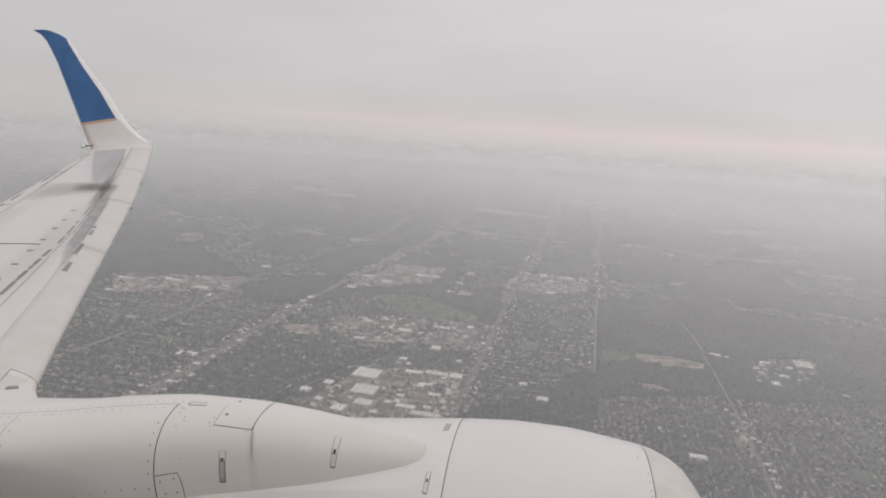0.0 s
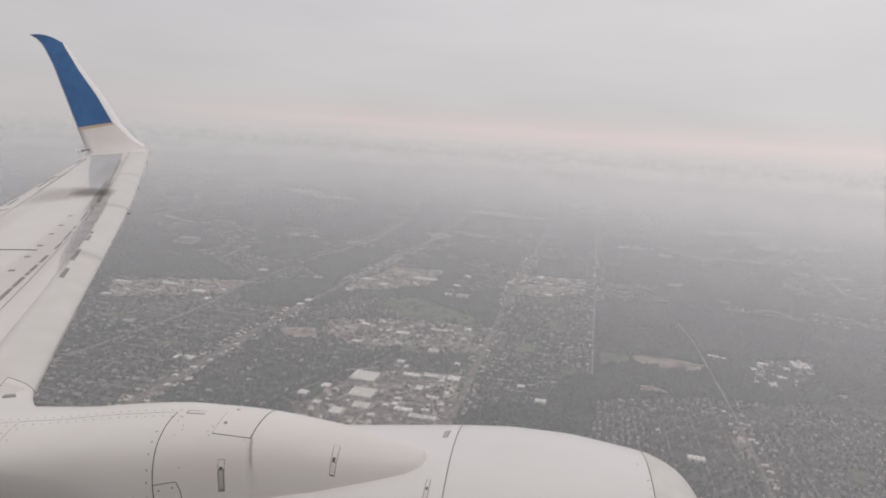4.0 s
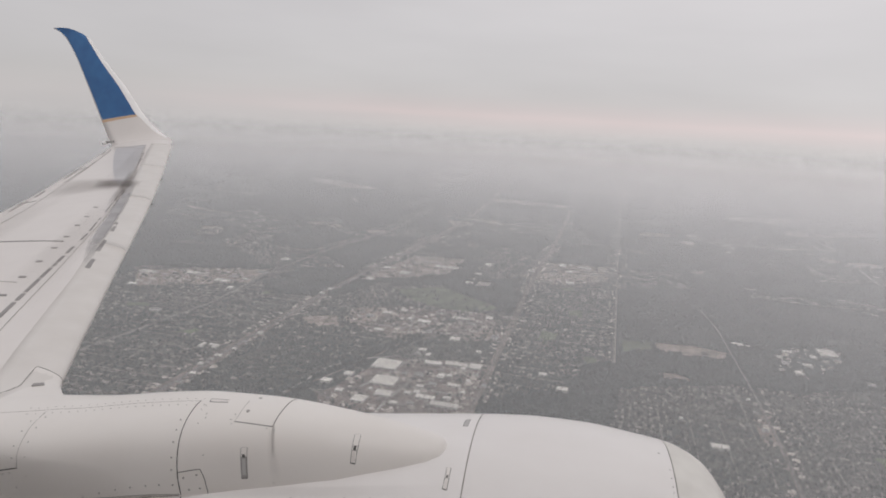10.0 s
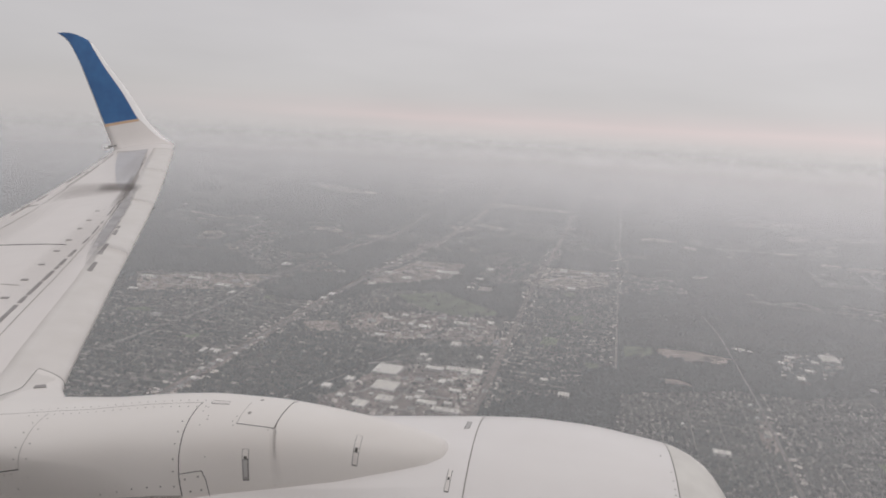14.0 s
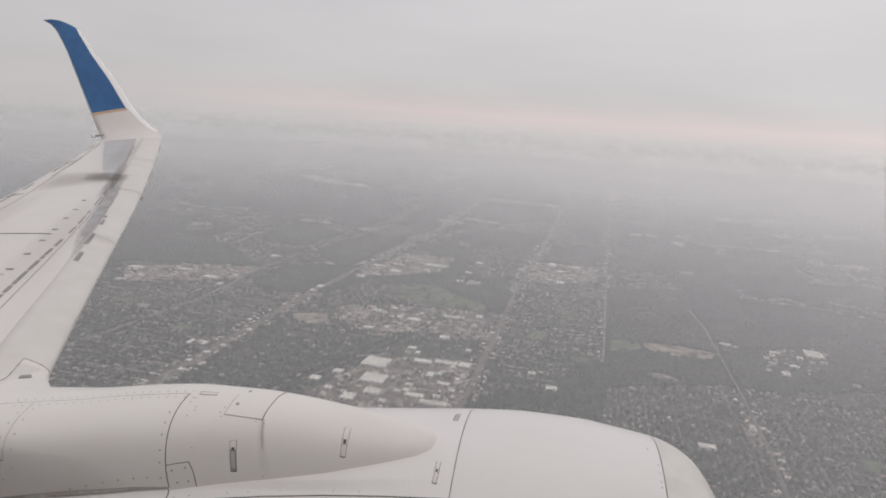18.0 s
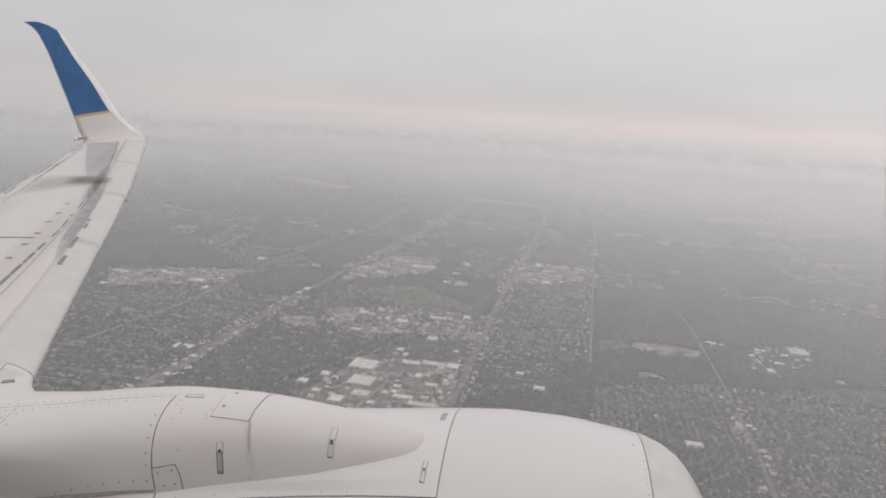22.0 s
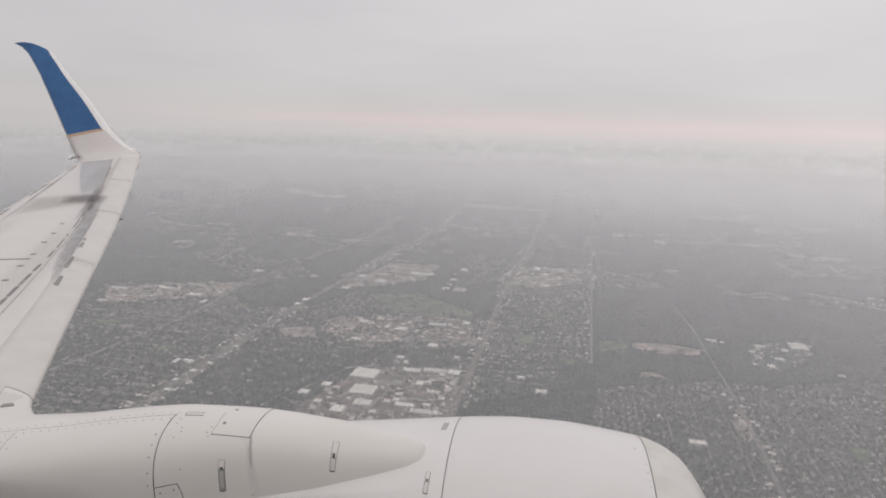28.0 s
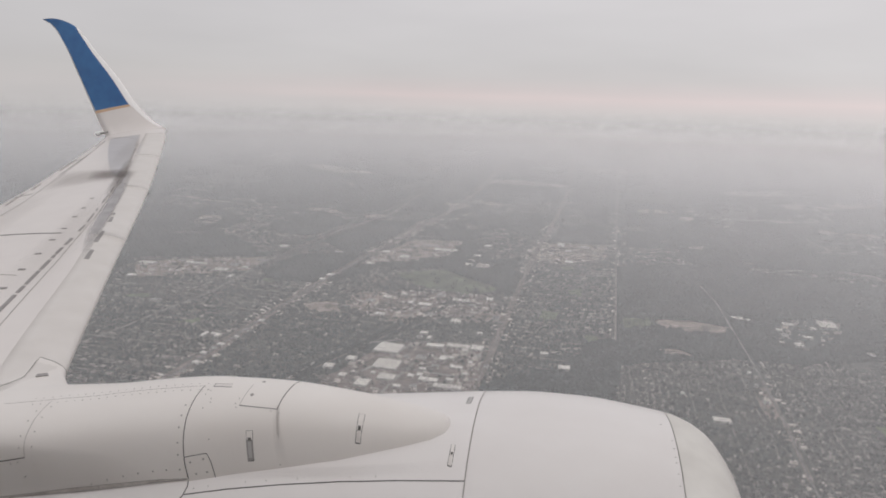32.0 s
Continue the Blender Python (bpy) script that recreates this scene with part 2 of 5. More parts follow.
def bulk(name, verts, polys, material):
    """One mesh from arrays: verts (n, 3) and triangles (m, 3)."""
    me = bpy.data.meshes.new(name)
    verts, polys = np.asarray(verts, np.float32), np.asarray(polys, np.int32)
    me.vertices.add(len(verts))
    me.vertices.foreach_set("co", verts.ravel())
    me.loops.add(polys.size)
    me.loops.foreach_set("vertex_index", polys.ravel())
    me.polygons.add(len(polys))
    me.polygons.foreach_set("loop_start", np.arange(0, polys.size, 3, dtype=np.int32))
    me.materials.append(material)
    me.update(calc_edges=True)
    me.validate()
    return me


def part(name, me, parent, label="", m=None):
    ob = new(name, me)
    ob.parent = parent
    if m is not None:
        ob.matrix_basis = m
    return tagged(ob, label)


def grid_faces(rows, cols, closed=False):
    out = []
    for i in range(rows - 1):
        for j in range(cols if closed else cols - 1):
            k = (j + 1) % cols
            out.append((i * cols + j, i * cols + k, (i + 1) * cols + k, (i + 1) * cols + j))
    return out


def tube(name, points, radius, material, sides=5, flat=1.0):
    """A thin strip that follows a line of points."""
    pts = [Vector(p) for p in points]
    verts = []
    for i, p in enumerate(pts):
        d = (pts[min(i + 1, len(pts) - 1)] - pts[max(i - 1, 0)]).normalized()
        u = d.cross(Vector((0.31, 0.22, 0.93))).normalized()
        v = d.cross(u)
        for k in range(sides):
            a = 2 * math.pi * k / sides
            verts.append(p + radius * (math.cos(a) * u + math.sin(a) * v))
    faces = grid_faces(len(pts), sides, True)
    faces.append(tuple(range(sides - 1, -1, -1)))
    faces.append(tuple(range((len(pts) - 1) * sides, len(pts) * sides)))
    return mesh_of(name, verts, faces, material, True)


def dense(points, n=8):
    """Points strung along straight pieces in parameter space."""
    out = []
    for a, b in zip(points, points[1:]):
        out += [tuple(p + (q - p) * i / n for p, q in zip(a, b)) for i in range(n)]
    return out + [tuple(points[-1])]


def lerp(x, xs, ys):
    return float(np.interp(x, xs, ys))


def stain_shade_material(name, colour, strength):
    """A thin film of dirt, wear, dark streaks and painted shade that fades out towards the borders of its own patch."""
    m = bpy.data.materials.new(name)
    m.use_nodes = True
    n, l = m.node_tree.nodes, m.node_tree.links
    b, out = n["Principled BSDF"], n["Material Output"]
    b.inputs["Base Color"].default_value, b.inputs["Roughness"].default_value = (*colour, 1), 0.7
    uv, sep, grain = n.new("ShaderNodeUVMap"), n.new("ShaderNodeSeparateXYZ"), n.new("ShaderNodeTexNoise")
    l.new(uv.outputs[0], sep.inputs[0])
    tc = n.new("ShaderNodeTexCoord")
    l.new(tc.outputs["Object"], grain.inputs["Vector"])
    grain.inputs["Scale"].default_value = 3.0

    def maths(op, a, v):
        q = n.new("ShaderNodeMath")
        q.operation, q.use_clamp = op, True
        l.new(a, q.inputs[0])
        if isinstance(v, float):
            q.inputs[1].default_value = v
        else:
            l.new(v, q.inputs[1])
        return q.outputs[0]

    def hump(a, steep):
        inv = n.new("ShaderNodeMath")
        inv.operation = "SUBTRACT"
        inv.inputs[0].default_value = 1.0
        l.new(a, inv.inputs[1])
        return maths("MULTIPLY", maths("MULTIPLY", a, inv.outputs[0]), steep)

    cover = maths("MULTIPLY", hump(sep.outputs["X"], 4.0), hump(sep.outputs["Y"], 5.0))
    cover = maths("MULTIPLY", maths("MULTIPLY", cover, maths("ADD", grain.outputs[0], 0.35)), strength)
    clear, mix = n.new("ShaderNodeBsdfTransparent"), n.new("ShaderNodeMixShader")
    l.new(cover, mix.inputs[0])
    l.new(clear.outputs[0], mix.inputs[1])
    l.new(b.outputs[0], mix.inputs[2])
    l.new(mix.outputs[0], out.inputs[0])
    return m


STREAK_FILM = stain_shade_material("dark_streak_film", (0.14, 0.115, 0.105), 0.46)
PALE_STREAK_FILM = stain_shade_material("pale_streak_film", (0.17, 0.14, 0.125), 0.26)
DRIP_FILM = stain_shade_material("drip_film", (0.16, 0.13, 0.115), 0.26)
WORN_FILM = stain_shade_material("worn_film", (0.42, 0.41, 0.415), 0.9)
SHADE_DIRT_FILM = stain_shade_material("brown_shade_and_dirt_film", (0.18, 0.145, 0.12), 0.12)
GRIME_FILM = stain_shade_material("grime_film", (0.22, 0.18, 0.15), 0.10)
EDGE_WHITE = surface("white_highlight_paint", (0.85, 0.835, 0.82), (0.90, 0.89, 0.88), 0.3, grain=5, coat=0.3)
BARK = surface("grey_brown_bark", (0.05, 0.042, 0.035), (0.12, 0.10, 0.085), 0.9, grain=2, stain=0.3)


# ---- ground: one sheet out to the haze ----
def rise(x, y):
    """The plain lifts gently towards the far hills."""
    return 368 * max(0.0, (math.hypot(x, y) - 3000) / 1900) ** 1.5


def ground_sheet():
    rings = [0, 300, 700, 1200, 1800, 2500, 3000] + [3000 + 63.4 * k for k in range(1, 31)]
    verts, n = [(0, 0, 0)], 240
    for r in rings[1:]:
        verts += [(r * math.cos(2 * math.pi * k / n), r * math.sin(2 * math.pi * k / n), rise(r, 0)) for k in range(n)]
    faces = [(0, 1 + k, 1 + (k + 1) % n) for k in range(n)]
    for i in range(len(rings) - 2):
        a, b = 1 + i * n, 1 + (i + 1) * n
        faces += [(a + k, b + k, b + (k + 1) % n, a + (k + 1) % n) for k in range(n)]
    return mesh_of("ground", verts, faces, SOIL)


tagged(new("ground", ground_sheet()), "wide dull green-grey plain of lawns and soil under haze", "ground", kind="structure")


def patch(name, outline, material, z, label, category):
    """A zone of ground with a ragged border, lying on the sheet."""
    pts = dense(outline + [outline[0]], 6)[:-1]
    verts = []
    for i, (x, y) in enumerate(pts):
        w = noise.noise_vector(Vector((x / 60, y / 60, 3.1)))
        verts.append((x + 12 * w.x, y + 12 * w.y, z + rise(x, y) * 1.004))
    base = [(x, y, q - z - 0.5) for x, y, q in verts]
    n = len(verts)
    faces = [tuple(range(n))] + [(i, (i + 1) % n, n + (i + 1) % n, n + i) for i in range(n)]
    bm = bmesh.new()
    me = mesh_of(name, verts + base, faces, material)
    bm.from_mesh(me)
    bmesh.ops.triangulate(bm, faces=[f for f in bm.faces if len(f.verts) > 4])
    bmesh.ops.recalc_face_normals(bm, faces=bm.faces)
    bm.to_mesh(me)
    bm.free()
    return tagged(new(name, me), label, category, kind="structure")


WOODS = [
    [(218, 2539), (543, 2677), (819, 2578), (1103, 2504), (1500, 2520), (1500, 1850), (796, 1740), (580, 1651), (428, 1654), (157, 1545), (137, 1382),
     (112, 1280), (-132, 1300), (-161, 1353), (40, 1516), (81, 1670), (153, 1725)],
    [(-1014, 2143), (-850, 2437), (-637, 2401), (-665, 2207), (-735, 2058), (-933, 2014)],
    [(-645, 2428), (-353, 2508), (-94, 2324), (-148, 2050), (-197, 2097), (-410, 2343), (-580, 2270)],
    [(-2059, 2592), (-1374, 2629), (-1081, 2331), (-1712, 2134)],
]
GREENS = [(-570, 2231), (-409, 2335), (-182, 2124), (-279, 2031), (-456, 2091)]
FIELD = [(279, 1935), (385, 1948), (476, 1912), (458, 1845), (367, 1835), (279, 1860)]
MEADOW = [(188, 1927), (270, 1947), (272, 1857), (180, 1806)]
PLOT = [(264, 1685), (304, 1699), (344, 1655), (282, 1634)]
LOT = [(-737, 1814), (-648, 1867), (-605, 1771), (-693, 1749)]
YARDS = {
    "works": [(-497, 1301), (-434, 1464), (-384, 1562), (-168, 1613), (-155, 1316), (-180, 1210), (-323, 1180), (-440, 1220)],
    "depots": [(-632, 1924), (-513, 2019), (-228, 2051), (-145, 1929), (-214, 1821), (-394, 1754), (-540, 1752)],
    "shops": [(-721, 2317), (-627, 2825), (-405, 2842), (-426, 2546), (-568, 2384)],
    "mall": [(-145, 2620), (-94, 2926), (208, 2945), (183, 2664), (-11, 2533)],
    "market": [(-1495, 2142), (-1081, 2331), (-1049, 2128), (-1370, 1931)],
    "campus": [(607, 1993), (821, 2095), (770, 1910), (625, 1757), (577, 1801)],
}
for w in WOODS:
    patch("woodland_floor", w, FOREST, 0.5, "dark leaf-covered woodland floor", "woodland")
LAWNS = [(-20, 1890, 45, 70), (60, 2160, 50, 60), (95, 1720, 30, 38), (-960, 1590, 36, 34), (-1230, 1760, 50, 34), (640, 1330, 30, 34), (-930, 2020, 36, 40), (40, 2480, 45, 50)]
for x, y, a, c in LAWNS:
    ring = [(x + a * math.cos(t) * (0.75 + 0.35 * math.sin(2 * t + y)), y + c * math.sin(t) * (0.75 + 0.35 * math.cos(3 * t + x))) for t in [k * 0.6 for k in range(10)]]
    patch("lawn", ring, GRASS, 0.5, "small muted green park among the houses", "lawn")
patch("grass_field", GREENS, GRASS, 0.9, "muted green mown grass of a golf course", "grass")
patch("bare_field", FIELD, BARE, 0.9, "tan ploughed bare field beside the woods", "field")
patch("grass_field", MEADOW, GRASS, 0.8, "dull green meadow at the wood's edge", "grass")
patch("bare_field", PLOT, BARE, 0.9, "small tan bare plot in the woods", "field")
patch("gravel_lot", LOT, BARE, 0.7, "pale tan empty gravel lot", "lot")
for key, outline in YARDS.items():
    if key == "campus":
        continue
    patch("paved_yard", outline, BARE if key in ("shops", "mall", "market") else YARD, 0.6, "grey paved yard round commercial sheds", "yard")
CLEARINGS = [(1050, 3890, 260, 50), (1405, 3674, 200, 45), (603, 3460, 45, 36), (740, 2765, 75, 18), (447, 3554, 100, 32), (606, 3022, 75, 20), (449, 3075, 28, 18), (1167, 3682, 90, 36),
             (-1620, 2850, 75, 90), (-1440, 2745, 60, 40), (-1180, 3200, 90, 40), (-900, 3190, 70, 34), (-540, 3480, 90, 46), (-420, 3560, 120, 34), (1130, 3010, 90, 26), (1330, 3250, 110, 40),
             (-250, 3950, 300, 50), (-1350, 3900, 260, 50), (300, 4250, 240, 44), (1650, 3000, 120, 50), (820, 2235, 95, 28), (900, 2330, 70, 14)]
patch("gravel_lot", [(-255, 1795), (-188, 1896), (-146, 1941), (-151, 1803), (-230, 1768)], BARE, 0.9, "tan gravel lot laid out in strips", "lot")
patch("gravel_lot", [(-627, 1869), (-613, 1979), (-527, 1986), (-523, 1849), (-587, 1801)], BARE, 0.9, "pinkish tan gravel lot by the depots", "lot")
patch("gravel_lot", [(-634, 2139), (-584, 2209), (-550, 2112), (-599, 2069)], BARE, 0.9, "pale gravel lot beside the golf course", "lot")
patch("gravel_lot", [(-458, 1811), (-383, 1811), (-380, 1728), (-453, 1732)], BARE, 0.9, "pinkish tan gravel lot by the channel", "lot")
patch("paved_yard", [(441, 1493), (477, 1490), (460, 1364), (424, 1329), (425, 1404)], BARE, 0.5, "pale lots round roadside shops", "yard")
for x, y, a, b in CLEARINGS:
    ring = [(x + a * math.cos(t) * (0.75 + 0.25 * math.sin(3 * t + x)), y + b * math.sin(t)) for t in [k * 0.6 for k in range(10)]]
    patch("bare_clearing", ring, PALE, 0.5, "pale bare clearing far off in the haze", "clearing")


def band(name, line, width, material, z, label, category):
    pts = [Vector(p) for p in dense(line, 5)]
    verts = []
    for i, p in enumerate(pts):
        d = (pts[min(i + 1, len(pts) - 1)] - pts[max(i - 1, 0)]).normalized()
        s = Vector((-d.y, d.x)) * width / 2
        g = rise(p.x, p.y) * 1.004
        verts += [(p.x + s.x, p.y + s.y, g + z), (p.x - s.x, p.y - s.y, g + z), (p.x - s.x * 1.05, p.y - s.y * 1.05, g - 0.5), (p.x + s.x * 1.05, p.y + s.y * 1.05, g - 0.5)]
    faces = grid_faces(len(pts), 4, True)
    return tagged(new(name, mesh_of(name, verts, faces, material)), label, category, kind="structure")


BOULEVARD = [(-850, 700), (-813, 1190), (-803, 1301), (-792, 1606), (-773, 2005), (-734, 2428), (-653, 3088), (-560, 3414), (-500, 3665), (-380, 4300), (-330, 4700)]
HIGHWAY = [(-195, 700), (-161, 1314), (-149, 1551), (-134, 1905), (-116, 2356), (-80, 2957), (-25, 3435), (14, 3771), (60, 4700)]
EAST_ROAD = [(480, 2366), (491, 2140), (480, 1831), (470, 1565), (452, 1291), (432, 1100), (415, 800)]
RAIL = [(-655, 1000), (-563, 1273), (-524, 1368), (-446, 1548), (-379, 1759), (-279, 2031), (-209, 2199)]
WEST = [(-1160, 1000), (-1133, 1337), (-1105, 1461), (-1082, 1644), (-1047, 1858), (-1058, 2249), (-1038, 2526), (-996, 2903), (-850, 3241), (-760, 3700)]
band("verge", BOULEVARD, 34, YARD, 0.75, "pale strip of lots along the boulevard", "verge")
band("road", BOULEVARD, 11, ASPHALT, 1.0, "long straight grey asphalt boulevard between houses", "road")
band("verge", HIGHWAY, 18, YARD, 0.75, "grey verge along the four-lane road", "verge")
band("road", HIGHWAY, 5, STREET, 1.0, "long straight grey four-lane road past sheds", "road")
band("road", EAST_ROAD, 4.5, ASPHALT, 1.0, "narrow grey road through woods and houses", "road")
band("verge", [(470, 1565), (452, 1291), (432, 1100)], 9, YARD, 0.75, "pale verge with small lots beside the road", "verge")
band("woodland_strip", RAIL, 30, FOREST, 0.72, "dark overgrown strip along the drainage channel", "woodland")
band("rail_bed", RAIL, 5, YARD, 1.0, "thin grey rail bed in a dark strip", "railway")
COUNTRY = [(156, 1717), (186, 2179), (238, 2968), (278, 3620), (308, 4113), (340, 4700)]
band("road", COUNTRY, 6, STREET, 1.0, "thin grey country road at the wood's edge", "road")
band("road", WEST, 12, ASPHALT, 1.0, "thin grey road through the western suburb", "road")
band("road", [(560, 3560), (735, 3224), (861, 3022), (968, 2769), (1078, 2718), (1400, 2600)], 13, CONCRETE, 1.0, "pale distant road across dark woods", "road")
band("road", [(940, 3750), (1059, 3285), (1150, 2920), (1200, 2680)], 13, CONCRETE, 1.0, "pale distant road in the haze", "road")
band("road", [(-1347, 2511), (-1356, 2882), (-1209, 3135), (-1156, 3261), (-1000, 3700)], 13, CONCRETE, 1.0, "pale distant road towards the haze", "road")
band("road", [(-719, 2414), (-811, 2455), (-904, 2521), (-1340, 2690)], 9, ASPHALT, 1.0, "thin grey road past dark woods", "road")
band("road", [(-900, 2800), (-300, 2850), (220, 2790), (600, 2800)], 14, CONCRETE, 1.0, "thin grey crossing road in the distance", "road")

for line in ([(-563, 1289), (-524, 1460), (-466, 1541), (-386, 1586)], [(-315, 1453), (-332, 1365), (-344, 1293), (-350, 1200)], [(-326, 1407), (-243, 1395), (-159, 1384)], [(-418, 1370), (-378, 1461), (-346, 1584), (-184, 1607)],
             [(-620, 1830), (-440, 1820), (-260, 1800), (-140, 1790)], [(-400, 1760), (-420, 1900), (-440, 2020)], [(-250, 1800), (-205, 1900), (-150, 1945)]):
    band("road", line, 7, CONCRETE, 1.05, "pale concrete service road between sheds", "road")


# ---- haze painted on thin see-through shells, one above the other, thicker with distance ----
STRATA = 14
REACH = 4960.0


def haze_height(r):
    """Low over the plain, rising in a last bank above the edge of sight."""
    if r > 4200:
        return 238 + 0.206 * (r - 4200) + 0.000304 * (r - 4200) ** 2
    return 32 if r < 2600 else 32 + 368 * ((r - 2600) / 2300) ** 1.6


# opacity of one shell, set so the whole stack imitates haze at that distance
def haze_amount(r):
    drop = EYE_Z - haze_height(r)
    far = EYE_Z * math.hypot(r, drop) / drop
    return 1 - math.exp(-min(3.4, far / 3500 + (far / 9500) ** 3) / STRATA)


def haze_material(name):
    m = bpy.data.materials.new(name)
    m.use_nodes = True
    n, l = m.node_tree.nodes, m.node_tree.links
    n.clear()
    tc, dist = n.new("ShaderNodeTexCoord"), n.new("ShaderNodeVectorMath")
    flat = n.new("ShaderNodeVectorMath")
    flat.operation, dist.operation = "MULTIPLY", "LENGTH"
    flat.inputs[1].default_value = (1 / REACH, 1 / REACH, 0)
    l.new(tc.outputs["Object"], flat.inputs[0])
    l.new(flat.outputs[0], dist.inputs[0])
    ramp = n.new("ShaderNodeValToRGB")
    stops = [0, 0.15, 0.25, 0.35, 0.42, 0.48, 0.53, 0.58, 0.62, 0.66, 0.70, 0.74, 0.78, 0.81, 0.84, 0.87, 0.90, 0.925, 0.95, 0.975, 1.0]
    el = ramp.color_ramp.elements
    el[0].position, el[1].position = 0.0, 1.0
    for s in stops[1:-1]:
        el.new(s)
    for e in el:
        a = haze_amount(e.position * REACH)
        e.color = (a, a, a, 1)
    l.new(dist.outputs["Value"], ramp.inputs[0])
    wisp = n.new("ShaderNodeTexNoise")
    wisp.inputs["Scale"].default_value, wisp.inputs["Detail"].default_value = 0.0011, 3.0
    l.new(tc.outputs["Object"], wisp.inputs["Vector"])
    vary = n.new("ShaderNodeMapRange")
    vary.inputs["To Min"].default_value, vary.inputs["To Max"].default_value = 0.92, 1.08
    l.new(wisp.outputs[0], vary.inputs["Value"])
    add = n.new("ShaderNodeMath")
    add.operation, add.use_clamp = "MULTIPLY", True
    l.new(ramp.outputs[0], add.inputs[0])
    l.new(vary.outputs[0], add.inputs[1])
    clear, white, mix, out = (n.new("ShaderNode" + k) for k in ("BsdfTransparent", "BsdfDiffuse", "MixShader", "OutputMaterial"))
    # haze light painted into the colour: brighter on the side where cloud is thin
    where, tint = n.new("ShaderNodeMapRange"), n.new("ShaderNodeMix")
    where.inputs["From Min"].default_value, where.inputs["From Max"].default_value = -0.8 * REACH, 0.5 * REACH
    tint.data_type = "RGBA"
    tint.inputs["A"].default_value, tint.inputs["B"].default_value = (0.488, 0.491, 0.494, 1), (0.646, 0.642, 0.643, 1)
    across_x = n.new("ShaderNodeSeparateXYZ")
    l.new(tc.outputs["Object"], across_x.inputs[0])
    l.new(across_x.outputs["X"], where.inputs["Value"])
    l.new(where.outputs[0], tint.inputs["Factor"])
    # horizon glow painted in too: palest and warmest where it joins the sky
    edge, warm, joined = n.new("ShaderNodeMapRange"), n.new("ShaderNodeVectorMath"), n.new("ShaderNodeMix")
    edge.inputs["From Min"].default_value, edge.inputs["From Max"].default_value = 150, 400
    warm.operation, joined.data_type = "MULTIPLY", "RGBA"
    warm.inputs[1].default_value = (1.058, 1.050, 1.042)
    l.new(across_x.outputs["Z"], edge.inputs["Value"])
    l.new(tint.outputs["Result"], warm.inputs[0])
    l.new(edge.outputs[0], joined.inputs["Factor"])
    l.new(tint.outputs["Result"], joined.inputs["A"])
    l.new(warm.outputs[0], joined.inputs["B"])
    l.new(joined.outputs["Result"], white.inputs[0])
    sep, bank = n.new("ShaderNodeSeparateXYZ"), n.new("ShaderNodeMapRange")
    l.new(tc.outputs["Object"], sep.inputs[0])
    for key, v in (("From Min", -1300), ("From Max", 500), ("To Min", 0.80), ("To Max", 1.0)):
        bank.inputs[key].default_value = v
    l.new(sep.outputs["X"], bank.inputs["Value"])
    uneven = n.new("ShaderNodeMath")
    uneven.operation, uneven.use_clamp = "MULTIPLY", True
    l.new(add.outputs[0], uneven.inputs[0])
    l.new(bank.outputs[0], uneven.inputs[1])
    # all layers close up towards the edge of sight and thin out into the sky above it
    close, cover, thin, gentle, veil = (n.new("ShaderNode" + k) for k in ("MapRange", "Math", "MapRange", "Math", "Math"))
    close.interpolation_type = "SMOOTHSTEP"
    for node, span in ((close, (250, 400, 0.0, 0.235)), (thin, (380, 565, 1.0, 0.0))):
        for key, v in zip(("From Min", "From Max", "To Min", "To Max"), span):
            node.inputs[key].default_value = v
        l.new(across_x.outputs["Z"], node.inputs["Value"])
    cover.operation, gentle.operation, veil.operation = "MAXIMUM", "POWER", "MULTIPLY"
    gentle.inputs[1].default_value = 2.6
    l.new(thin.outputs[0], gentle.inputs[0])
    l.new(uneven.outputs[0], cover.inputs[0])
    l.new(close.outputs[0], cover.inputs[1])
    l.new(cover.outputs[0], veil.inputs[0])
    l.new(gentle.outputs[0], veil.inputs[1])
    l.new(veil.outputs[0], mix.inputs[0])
    l.new(clear.outputs[0], mix.inputs[1])
    l.new(white.outputs[0], mix.inputs[2])
    l.new(mix.outputs[0], out.inputs[0])
    return m


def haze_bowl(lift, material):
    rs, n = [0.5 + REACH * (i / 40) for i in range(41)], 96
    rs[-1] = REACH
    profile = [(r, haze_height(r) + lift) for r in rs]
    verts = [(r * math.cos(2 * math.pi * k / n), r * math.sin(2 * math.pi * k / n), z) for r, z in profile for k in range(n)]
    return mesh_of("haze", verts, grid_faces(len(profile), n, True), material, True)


HAZE = haze_material("painted_haze_shell")
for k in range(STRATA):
    haze = tagged(new("haze", haze_bowl(0.7 * k, HAZE)), "thin grey see-through shell over the whole plain, painted as haze", "haze", kind="structure")
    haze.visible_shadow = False


